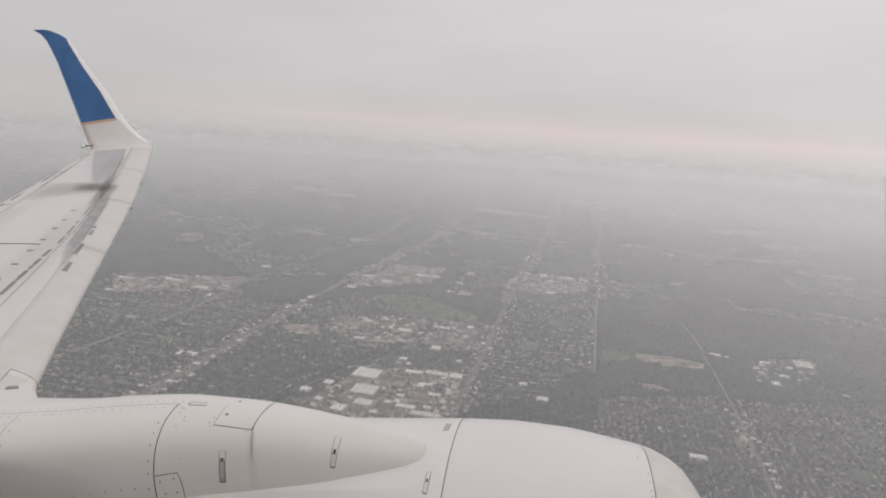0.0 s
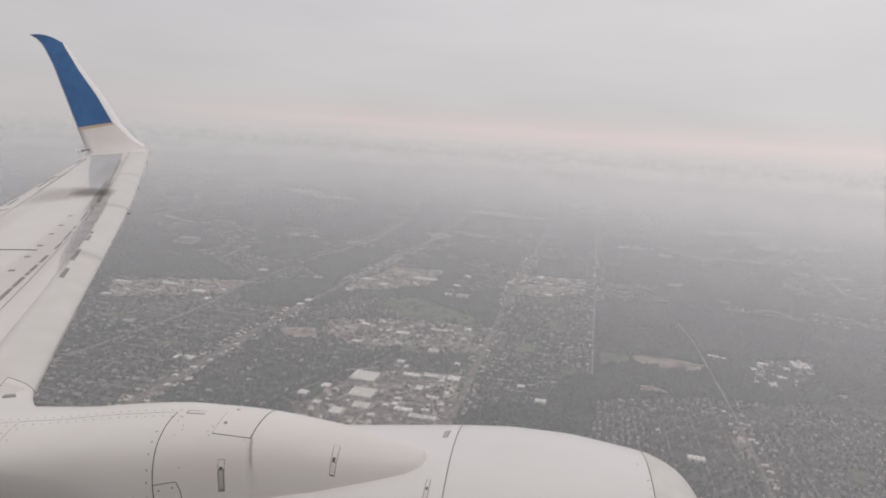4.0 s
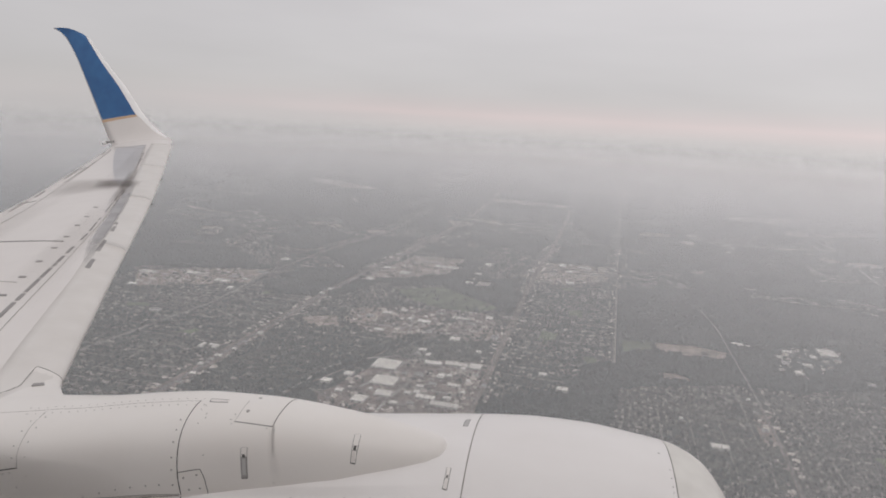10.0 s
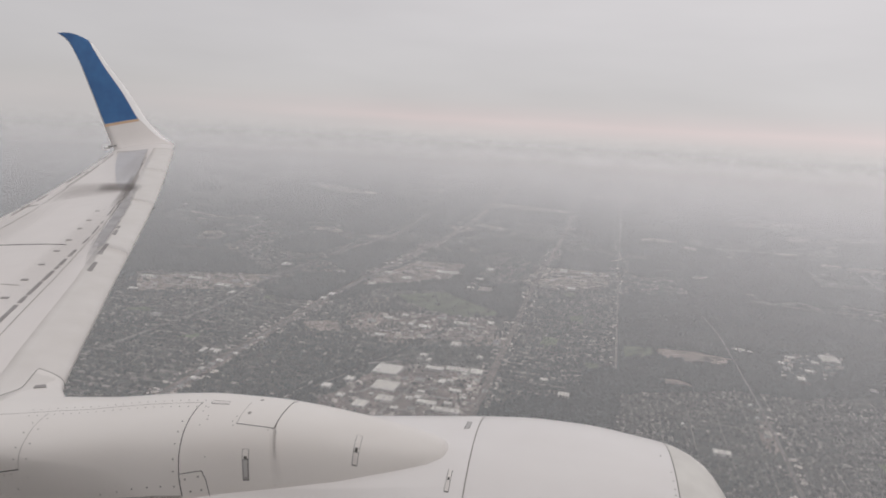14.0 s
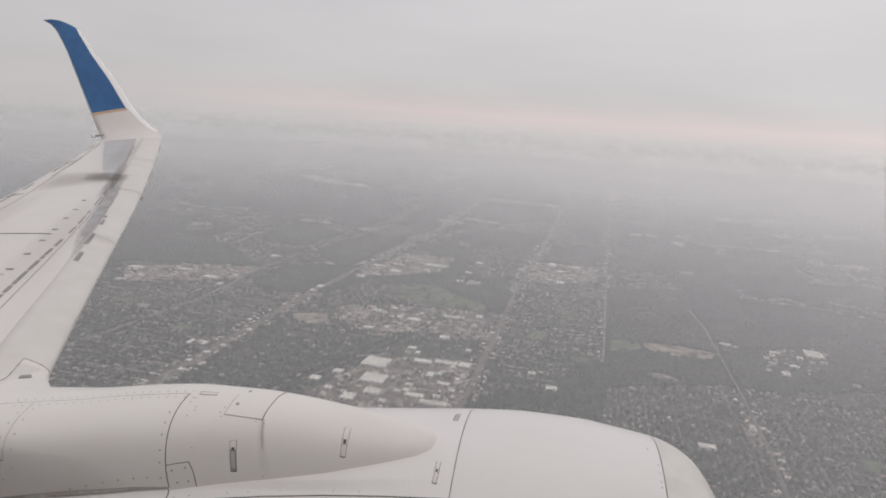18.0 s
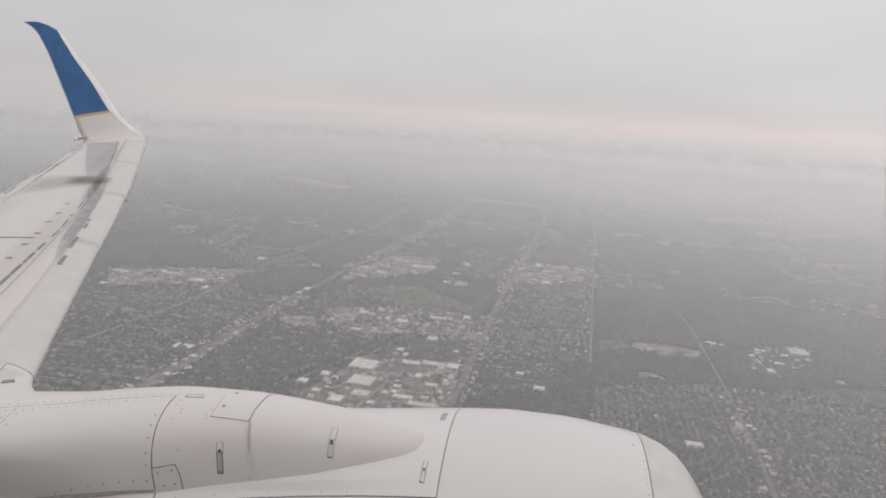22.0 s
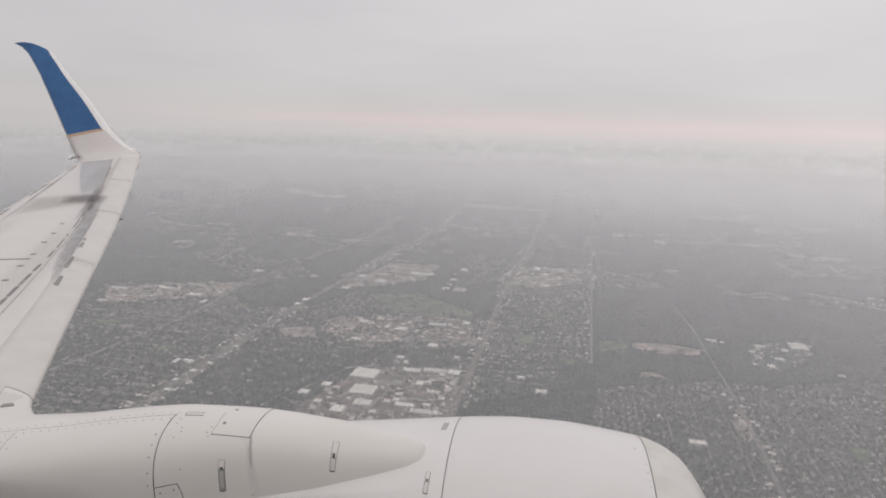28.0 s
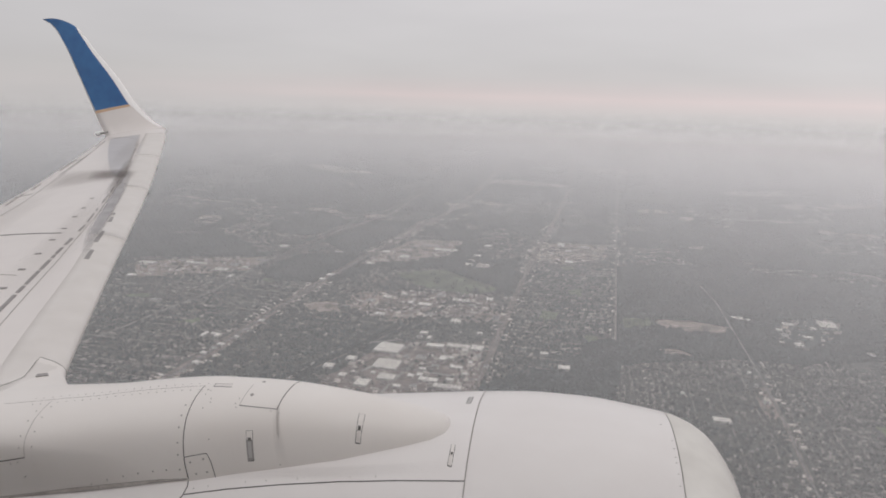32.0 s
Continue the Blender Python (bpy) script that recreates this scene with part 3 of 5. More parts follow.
# ---- commercial sheds: x, y, width, depth ----
def shed(x, y, w, d, height, roof, turn, label, group):
    """A flat-roofed shed: wall shell, roof slab inside a parapet, loading doors and rooftop units."""
    root = tagged(new("warehouse"), label, "warehouse", group)
    root.matrix_basis = pose(x, y, 0.55, 0, 0, turn)
    a, b, h, t = w / 2, d / 2, height, min(0.8, w / 10)
    outer = [(-a, -b), (a, -b), (a, b), (-a, b)]
    inner = [(-a + t, -b + t), (a - t, -b + t), (a - t, b - t), (-a + t, b - t)]
    verts = [(p, q, -0.6) for p, q in outer] + [(p, q, h) for p, q in outer] + [(p, q, h) for p, q in inner] + [(p, q, h - 0.7) for p, q in inner]
    faces = [(i + 4 * k, (i + 1) % 4 + 4 * k, (i + 1) % 4 + 4 * k + 4, i + 4 * k + 4) for k in range(3) for i in range(4)]
    part("wall", mesh_of("wall", verts, faces, SHED_WALL), root)
    rise = 0.15 + 0.012 * d
    verts = [(p, q, h - 0.65) for p, q in inner] + [(-a + t, 0, h - 0.65 + rise), (a - t, 0, h - 0.65 + rise)]
    part("roof", mesh_of("roof", verts, [(0, 1, 5, 4), (2, 3, 4, 5), (1, 2, 5), (3, 0, 4)], roof), root)
    rnd = random.Random(int(x * 7 + y * 3))
    for k in range(max(1, int(w / 18))):
        ux, uy, us = rnd.uniform(-a * 0.7, a * 0.7), rnd.uniform(-b * 0.6, b * 0.6), rnd.uniform(0.9, 1.8)
        part("roof_unit", box_mesh("roof_unit", us * 1.5, us, 1.3, SHED_WALL), root, "grey rooftop air unit", pose(ux, uy, h - 0.55))
    for k in range(4 if w * d > 1100 else 0):
        strip = box_mesh("skylight", w * 0.78, 0.9, 0.25, SHED_WALL)
        part("skylight", strip, root, "grey skylight strip", pose(0, -b * 0.75 + b * 0.5 * k, h - 0.58 + rise * (1 - abs(-0.75 + 0.5 * k))))
    for k in range(max(1, min(4, int(w / 14)))):
        px = -a + w * (k + 0.5) / max(1, min(4, int(w / 14)))
        part("loading_door", box_mesh("loading_door", min(4, w / 4), 0.25, min(4.2, h * 0.6), SEAM), root, "dark roller door", pose(px, -b - 0.06, -0.5))
    return root


def box_mesh(name, w, d, h, material):
    a, b = w / 2, d / 2
    c = min(w, d, h) * 0.06
    verts = [(p * a, q * b, 0) for p, q in ((-1, -1), (1, -1), (1, 1), (-1, 1))] + [(p * a, q * b, h - c) for p, q in ((-1, -1), (1, -1), (1, 1), (-1, 1))] \
        + [(p * (a - c), q * (b - c), h) for p, q in ((-1, -1), (1, -1), (1, 1), (-1, 1))]
    faces = [(i + 4 * k, (i + 1) % 4 + 4 * k, (i + 1) % 4 + 4 * k + 4, i + 4 * k + 4) for k in range(2) for i in range(4)] + [(8, 9, 10, 11), (3, 2, 1, 0)]
    return mesh_of(name, verts, faces, material)


DISTRICTS = {
    "sheds of the works yard": [(-394, 1517, 76, 75), (-372, 1416, 69, 67), (-355, 1345, 38, 31), (-397, 1303, 30, 34), (-498, 1377, 24, 22), (-463, 1432, 22, 23), (-452, 1335, 18, 18), (-288, 1562, 45, 22), (-232, 1570, 57, 26), (-185, 1570, 31, 32), (-306, 1478, 22, 18), (-254, 1485, 18, 29), (-288, 1410, 18, 14), (-264, 1435, 18, 11), (-306, 1367, 15, 15), (-288, 1377, 15, 18), (-264, 1353, 43, 20), (-218, 1365, 18, 13), (-215, 1438, 29, 16)],
    "small sheds of the works yard": [(-188, 1475, 11, 17), (-177, 1519, 14, 15), (-217, 1325, 61, 22), (-191, 1405, 15, 13), (-340, 1474, 12, 15), (-390, 1363, 10, 11), (-323, 1306, 17, 14), (-288, 1314, 15, 12), (-236, 1495, 14, 15), (-211, 1549, 14, 16), (-150, 1459, 11, 14)],
    "depots north of the channel": [(-384, 1890, 40, 27), (-351, 1801, 16, 25), (-269, 1764, 28, 28), (-285, 1959, 52, 24), (-248, 1919, 24, 18), (-202, 1997, 21, 29), (-335, 1649, 21, 18), (-339, 1616, 15, 14), (-314, 1617, 12, 20), (-430, 1903, 14, 23), (-165, 1818, 18, 33), (-192, 1682, 15, 14), (-510, 1940, 28, 24), (-550, 1893, 24, 19), (-488, 1771, 29, 17), (-467, 1983, 21, 20), (-354, 2001, 25, 25)],
    "shops round the mall": [(-586, 2474, 39, 45), (-528, 2710, 94, 44), (-455, 2640, 114, 59), (-318, 2574, 27, 31), (-276, 2418, 56, 70), (-329, 2423, 29, 28), (-298, 2770, 28, 36), (-328, 2489, 22, 22), (4, 2887, 34, 77), (34, 2775, 24, 27), (-27, 2715, 19, 26), (99, 2872, 59, 38), (37, 2572, 31, 31), (-118, 2728, 28, 43), (-683, 2333, 25, 28), (-675, 2539, 31, 32)],
    "western shops": [(-1146, 2103, 53, 34), (-1139, 2178, 30, 28), (-1283, 2161, 56, 30), (-1438, 2119, 61, 31), (-1345, 2190, 22, 23), (-1387, 1956, 33, 20), (-1085, 2156, 21, 21), (-1152, 1724, 29, 21), (-773, 2081, 19, 23), (-765, 2140, 24, 25), (-854, 2478, 36, 24), (-1093, 2513, 33, 35), (-1077, 2032, 16, 31), (-1076, 2273, 30, 22)],
    "buildings along the boulevard": [(-796, 1441, 18, 14), (-801, 1414, 14, 13), (-808, 1380, 14, 13), (-793, 1322, 17, 15), (-795, 1270, 13, 12), (-824, 1237, 11, 9), (-783, 1497, 13, 14), (-781, 1552, 14, 15), (-779, 1631, 14, 16)],
    "houses and shops east": [(759, 2003, 59, 77), (612, 1877, 17, 28), (626, 1805, 20, 27), (668, 1874, 24, 19), (648, 1978, 29, 21), (518, 2001, 32, 21), (546, 1991, 14, 15), (333, 1301, 34, 19), (277, 1418, 8, 8), (448, 1574, 9, 10), (446, 1501, 8, 9), (27, 1495, 27, 23), (-21, 1576, 20, 16), (443, 1410, 12, 11), (610, 1922, 16, 20), (707, 1956, 18, 21), (786, 1774, 15, 18)],
}

for group, rows in DISTRICTS.items():
    for i, (x, y, w, d) in enumerate(rows):
        if w * d > 2000:
            w, d = 0.82 * w, 0.8 * d
        big = w * d
        if group in ("sheds of the works yard", "houses and shops east") and big > 500 or i % 3 != 1:
            roof, tone = ROOF_WHITE, "white flat-roofed"
        elif group == "shops round the mall":
            roof, tone = ROOF_TAN, "pinkish tan flat-roofed"
        else:
            roof, tone = ROOF_GREY, "grey flat-roofed"
        size = "large" if big > 1500 else "small" if big < 350 else "mid-sized"
        shed(x, y, w, d, 3.4 + min(2.2, big ** 0.5 / 16), roof, -3.3 + (i * 37 % 5 - 2) * 0.8, f"{size} {tone} commercial shed on paved ground", group)


def winged_school():
    """A long white block with a wing at each end, open towards the boulevard."""
    root = tagged(new("school"), "low white flat-roofed school with two wings among houses", "school")
    root.matrix_basis = pose(-851, 1494, 0.4, 0, 0, -3.3)
    for w, d, x, y in ((46, 9, 0, 8), (10, 20, -18, -6), (10, 14, 18, -3)):
        part("wing_wall", box_mesh("wing_wall", w, d, 4.6, SHED_WALL), root, "", pose(x, y, 0))
        part("roof", box_mesh("roof", w + 0.6, d + 0.6, 0.4, ROOF_WHITE), root, "white flat roof", pose(x, y, 4.6 + 0.02 * d))


winged_school()

# ---- suburb: houses in rows with trees between them ----
HEADING = radians(3.3)
along, across = np.array([math.sin(HEADING), math.cos(HEADING)]), np.array([math.cos(HEADING), -math.sin(HEADING)])
rng = np.random.default_rng(7)


def inside(px, py, outline):
    hit = np.zeros(len(px), bool)
    for (x0, y0), (x1, y1) in zip(outline, outline[1:] + outline[:1]):
        cut = ((y0 > py) != (y1 > py)) & (px < (x1 - x0) * (py - y0) / (y1 - y0 + 1e-9) + x0)
        hit ^= cut
    return hit


def near_line(px, py, line, width):
    hit = np.zeros(len(px), bool)
    for (x0, y0), (x1, y1) in zip(line, line[1:]):
        dx, dy = x1 - x0, y1 - y0
        t = np.clip(((px - x0) * dx + (py - y0) * dy) / (dx * dx + dy * dy), 0, 1)
        hit |= np.hypot(px - x0 - t * dx, py - y0 - t * dy) < width
    return hit


def eastern(px, py):
    """The tract east of the woods, where the streets run away from the flight path."""
    return (px > 130) & (py < 1760)


def on_street(px, py, half):
    u, v = px * across[0] + py * across[1], px * along[0] + py * along[1]
    q = np.where(eastern(px, py), u + 3400 - 15.5, v - 600 - 15.5)
    return np.abs((q + 31) % 62 - 31) < half


def lots(step_u, step_v, r0, r1, jitter):
    u, v = np.meshgrid(np.arange(-3400, 3000, step_u), np.arange(600, 5000, step_v))
    u, v = u.ravel() + rng.uniform(-jitter, jitter, u.size) * step_u, v.ravel() + rng.uniform(-jitter, jitter, v.size) * step_v
    px, py = u * across[0] + v * along[0], u * across[1] + v * along[1]
    r, az = np.hypot(px, py), np.degrees(np.arctan2(px, py))
    keep = (r > r0) & (r < r1) & (az > -46) & (az < 33)
    return px[keep], py[keep]


def open_ground(px, py, roads=True):
    bad = np.zeros(len(px), bool)
    for o in [GREENS, FIELD, MEADOW, PLOT, LOT] + list(YARDS.values()):
        bad |= inside(px, py, o)
    for x, y, a, c in LAWNS:
        bad |= ((px - x) / a) ** 2 + ((py - y) / c) ** 2 < 0.5
    if roads:
        bad |= near_line(px, py, COUNTRY, 11) | near_line(px, py, BOULEVARD, 19) | near_line(px, py, HIGHWAY, 13) | near_line(px, py, EAST_ROAD, 9) | near_line(px, py, WEST, 10) | near_line(px, py, RAIL, 8)
    for rows in DISTRICTS.values():
        for x, y, w, d in rows:
            bad |= (np.abs(px - x) < w / 2 + 12) & (np.abs(py - y) < d / 2 + 12)
    return ~bad


def settled(px, py):
    """Far off only patches and strips along the roads are built on; the rest is woodland."""
    r = np.hypot(px, py)
    n = np.array([noise.noise(Vector((x / 330, y / 300, 2.2))) + 0.45 * noise.noise(Vector((x / 110, y / 130, 5.2))) for x, y in zip(px, py)])
    hit = n > np.interp(r, [1900, 2500, 3000, 4800], [-1.2, -0.12, 0.10, 0.20])
    for line in (BOULEVARD, HIGHWAY, COUNTRY, WEST):
        hit |= near_line(px, py, line, 45)
    for o in YARDS.values():
        hit |= inside(px, py, o)
    for x, y, a, c in CLEARINGS:
        hit |= ((px - x) / a) ** 2 + ((py - y) / c) ** 2 < 0.9
    return hit | ((px < 170) & (px > -90) & (r < 2950))


def woods(px, py):
    hit = near_line(px, py, RAIL, 20)
    for o in WOODS:
        hit |= inside(px, py, o)
    return hit | ~settled(px, py)


LEAFY = [[(-780, 1200), (-770, 1780), (-650, 1740), (-430, 1660), (-520, 1450), (-600, 1200)], [(-420, 1650), (-160, 1640), (-150, 1770), (-330, 1740)]]


def leafy(px, py):
    return inside(px, py, LEAFY[0]) | inside(px, py, LEAFY[1])


hx, hy = lots(18, 31, 900, 3300, 0.24)
keep = ~eastern(hx, hy)
gx, gy = lots(15.5, 12.5, 900, 1800, 0.3)
keep_east = eastern(gx, gy)
hx, hy = np.concatenate([hx[keep], gx[keep_east]]), np.concatenate([hy[keep], gy[keep_east]])
ok = open_ground(hx, hy) & ~woods(hx, hy) & ~(leafy(hx, hy) & (rng.random(len(hx)) < 0.6)) & (rng.random(len(hx)) < 0.66 + 0.6 * np.array([noise.noise(Vector((x / 190, y / 190, 1.5))) for x, y in zip(hx, hy)]))
hx, hy = hx[ok], hy[ok]
small = np.where(eastern(hx, hy), 0.68, 1.0)
hw, hd, ht = small * rng.uniform(8, 18, len(hx)), small * rng.uniform(6, 9.5, len(hx)), -HEADING + np.where(eastern(hx, hy), math.pi / 2, 0) + rng.choice([0, math.pi / 2], len(hx), p=[0.62, 0.38]) + rng.normal(0, 0.05, len(hx))
single = (hx > 170) & (hx < 450) & (hy > 1180) & (hy < 1290)

HOUSE_WALL = [(-1, -1, 0), (1, -1, 0), (1, 1, 0), (-1, 1, 0), (-1, -1, 1), (1, -1, 1), (1, 1, 1), (-1, 1, 1), (-1, 0, 1.75), (1, 0, 1.75)]
HOUSE_ROOF = [(-1.08, -1.14, 0.93), (1.08, -1.14, 0.93), (1.08, 0, 1.85), (-1.08, 0, 1.85), (1.08, 1.14, 0.93), (-1.08, 1.14, 0.93)]
WALL_FACES = [(0, 1, 5, 4), (1, 2, 6, 5), (2, 3, 7, 6), (3, 0, 4, 7), (5, 6, 9), (7, 4, 8)]
ROOF_FACES = [(0, 1, 2, 3), (3, 2, 4, 5)]


def tri(faces):
    return np.array([(f[0], f[i], f[i + 1]) for f in faces for i in range(1, len(f) - 1)])


def spread(template, faces, x, y, z, sx, sy, sz, turn):
    """Copies of a template at many places, as one array of verts and triangles."""
    t = np.asarray(template, float)
    c, s = np.cos(turn)[:, None], np.sin(turn)[:, None]
    z = z + 368 * np.maximum(0, (np.hypot(x, y) - 3000) / 1900) ** 1.5
    lx, ly = t[None, :, 0] * sx[:, None], t[None, :, 1] * sy[:, None]
    v = np.stack([x[:, None] + c * lx - s * ly, y[:, None] + s * lx + c * ly, z[:, None] + t[None, :, 2] * sz[:, None]], 2)
    f = faces[None] + (np.arange(len(x)) * len(t))[:, None, None]
    return v.reshape(-1, 3), f.reshape(-1, 3)


rest = ~single
sel = lambda a: a[rest]
v, f = spread(HOUSE_WALL, tri(WALL_FACES), sel(hx), sel(hy), np.zeros(rest.sum()), sel(hw) / 2, sel(hd) / 2, np.full(rest.sum(), 3.2), sel(ht))
suburb = tagged(new("suburb_houses"), "rows of small gabled houses among trees", "houses", kind="stuff")
part("wall", bulk("wall", v, f, SIDING), suburb)
v, f = spread(HOUSE_ROOF, tri(ROOF_FACES), sel(hx), sel(hy), np.zeros(rest.sum()), sel(hw) / 2, sel(hd) / 2, np.full(rest.sum(), 3.2), sel(ht))
part("roof", bulk("roof", v, f, SHINGLE), suburb)

wall_me = mesh_of("wall", [(x, y, z) for x, y, z in HOUSE_WALL], WALL_FACES, SIDING)
roof_me = mesh_of("roof", HOUSE_ROOF + [(x, y, z - 0.06) for x, y, z in HOUSE_ROOF], ROOF_FACES + [(9, 8, 7, 6), (11, 10, 8, 9), (0, 6, 7, 1), (4, 10, 11, 5)], SHINGLE_ONE)
chimney_me = box_mesh("chimney", 0.12, 0.16, 0.9, SIDING)
for x, y, w, d, t in zip(hx[single], hy[single], hw[single], hd[single], ht[single]):
    home = tagged(new("house"), "small gabled house with a shingle roof among trees", "house", "houses of the near suburb")
    home.matrix_basis = pose(x, y, 0, 0, 0, math.degrees(t)) @ Matrix.Diagonal((w / 2, d / 2, 3.2, 1))
    part("wall", wall_me, home)
    part("roof", roof_me, home)
    part("chimney", chimney_me, home, "", pose(0.5, 0.3, 1.2))

# side streets every second row of lots
def street_pieces(u0, v0, u1, v1):
    mu, mv = (u0 + u1) / 2, (v0 + v1) / 2
    px, py = mu * across[0] + mv * along[0], mu * across[1] + mv * along[1]
    az = np.degrees(np.arctan2(px, py))
    ok = (np.hypot(px, py) > 900) & (np.hypot(px, py) < 3300) & (az > -46) & (az < 33) & open_ground(px, py) & ~woods(px, py) & ~leafy(px, py)
    ok &= eastern(px, py) == (np.abs(u1 - u0) < 1)
    n = ok.sum()
    w = np.where(np.abs(u1 - u0) < 1, 1, 0)[ok][:, None] * across + np.where(np.abs(u1 - u0) < 1, 0, 1)[ok][:, None] * along
    a, b = u0[ok][:, None] * across + v0[ok][:, None] * along, u1[ok][:, None] * across + v1[ok][:, None] * along
    half = np.where(np.abs(u1 - u0) < 1, 1.3, 3.2)[ok][:, None]
    quad = np.stack([a - half * w, b - half * w, b + half * w, a + half * w], 1)
    return np.concatenate([quad, np.full((n, 4, 1), 0.4)], 2).reshape(-1, 3)


gu, gv = (q.ravel() for q in np.meshgrid(np.arange(-2400.0, 1800.0, 60.0), np.arange(615.5, 3300, 62)))
west_quads = street_pieces(gu, gv, gu + 60, gv)
gu, gv = (q.ravel() for q in np.meshgrid(np.arange(-3400 + 15.5, 1800.0, 62.0), np.arange(600.0, 1900, 60)))
east_quads = street_pieces(gu, gv, gu, gv + 60)
streets_v = np.concatenate([west_quads, east_quads])
streets_f = (np.array([(0, 1, 2), (0, 2, 3)])[None] + 4 * np.arange(len(streets_v) // 4)[:, None, None]).reshape(-1, 3)
tagged(new("side_street", bulk("side_street", streets_v, streets_f, STREET)), "narrow grey residential streets between house rows", "street", kind="stuff")


# trees: lumpy crowns in many sizes
def crown_template(seed):
    bm = bmesh.new()
    bmesh.ops.create_icosphere(bm, subdivisions=1, radius=1)
    r = random.Random(seed)
    pts = [tuple(p.co * r.uniform(0.7, 1.25)) for p in bm.verts]
    fs = np.array([[p.index for p in q.verts] for q in bm.faces])
    bm.free()
    return pts, fs


def crowns(name, px, py, size, material, label):
    for k in range(3):
        s = slice(k, None, 3)
        pts, fs = crown_template(k + 5)
        n = len(px[s])
        v, f = spread(pts, fs, px[s], py[s], size[s] * 0.85, size[s], size[s] * rng.uniform(0.8, 1.2, n), size[s] * rng.uniform(0.8, 1.2, n), rng.uniform(0, 6.28, n))
        tagged(new(name, bulk(name, v, f, material)), label, "trees", kind="stuff")


tx, ty = lots(9.5, 10.5, 900, 3300, 0.5)
ok = open_ground(tx, ty) & ~woods(tx, ty) & (~on_street(tx, ty, np.where(eastern(tx, ty), 2.0, 3.4)) | leafy(tx, ty))
clump = np.array([noise.noise(Vector((x / 70, y / 70, 0.5))) + 0.9 * noise.noise(Vector((x / 240, y / 200, 4.5))) for x, y in zip(tx, ty)])
reach = np.hypot(tx, ty)
ok &= rng.random(len(tx)) < (0.80 - 0.24 * (reach - 1000) / 1500) + 0.55 * clump + np.where(leafy(tx, ty), 0.35, 0)
alone = ok & (tx > 170) & (tx < 450) & (ty > 1150) & (ty < 1300)
alone &= np.cumsum(alone) <= 220
ok &= ~alone
for here, wood, words in ((ok & ~eastern(tx, ty), TREE, "dark leafless and evergreen trees between the houses"), (ok & eastern(tx, ty), BARE_TREE, "grey-brown leafless trees between small houses")):
    crowns("suburb_trees", tx[here], ty[here], rng.uniform(2.2, 5.0, here.sum()), wood, words)


def crown_mesh(seed):
    """An uneven crown of overlapping leafy clumps."""
    r = random.Random(seed)
    verts, faces = [], []
    for c in range(7):
        pts, fs = crown_template(seed * 10 + c)
        ox, oy, oz, k = r.uniform(-0.55, 0.55), r.uniform(-0.55, 0.55), r.uniform(0.5, 1.35), r.uniform(0.38, 0.62)
        faces += [tuple(int(i) + len(verts) for i in f) for f in fs]
        verts += [(ox + k * x, oy + k * y, oz + k * z) for x, y, z in pts]
    return mesh_of("crown", verts, faces, TREE)


trunk_me = mesh_of("trunk", [(w * math.cos(a * 1.047), w * math.sin(a * 1.047), z) for w, z in ((0.10, -0.05), (0.06, 0.5), (0.03, 1.0)) for a in range(6)], grid_faces(3, 6, True), BARK)
crown_mes = [crown_mesh(k) for k in (2, 3, 4)]
for k, (x, y) in enumerate(zip(tx[alone], ty[alone])):
    tree = tagged(new("tree"), "dark rounded suburban tree beside small houses", "tree", "trees of the near suburb")
    size = 3.0 + 2.2 * ((k * 37 % 11) / 11)
    tree.matrix_basis = pose(x, y, 0, 0, 0, k * 47 % 360) @ Matrix.Diagonal((size, size, size, 1))
    part("trunk", trunk_me, tree)
    part("crown", crown_mes[k % 3], tree)
fx, fy = lots(34, 34, 900, 3000, 0.5)
ok = inside(fx, fy, GREENS)
crowns("golf_trees", fx[ok], fy[ok], rng.uniform(2.5, 5.0, ok.sum()), FOREST, "scattered dark trees on the grass")
fx, fy = lots(10, 10.5, 900, 3310, 0.5)
ok = woods(fx, fy) & open_ground(fx, fy)
crowns("woodland_trees", fx[ok], fy[ok], rng.uniform(4.5, 7.5, ok.sum()), FOREST, "dense dark woodland crowns")
fx, fy = lots(11, 11, 900, 3100, 0.5)
ok = (inside(fx, fy, YARDS["works"]) | inside(fx, fy, YARDS["depots"]) | inside(fx, fy, MEADOW) | inside(fx, fy, YARDS["shops"]) | inside(fx, fy, YARDS["mall"]) | inside(fx, fy, YARDS["market"])) & (rng.random(len(fx)) < 0.17 + 0.9 * np.array([noise.noise(Vector((x / 55, y / 55, 9.5))) for x, y in zip(fx, fy)]))
for rows in DISTRICTS.values():
    for x, y, w, d in rows:
        ok &= ~((np.abs(fx - x) < w / 2 + 7) & (np.abs(fy - y) < d / 2 + 9))
ok &= inside(fx, fy, YARDS["works"]) | inside(fx, fy, YARDS["depots"]) | (rng.random(len(fx)) < 0.35)
crowns("yard_trees", fx[ok], fy[ok], rng.uniform(2.2, 4.6, ok.sum()), TREE, "dark trees scattered between the sheds")
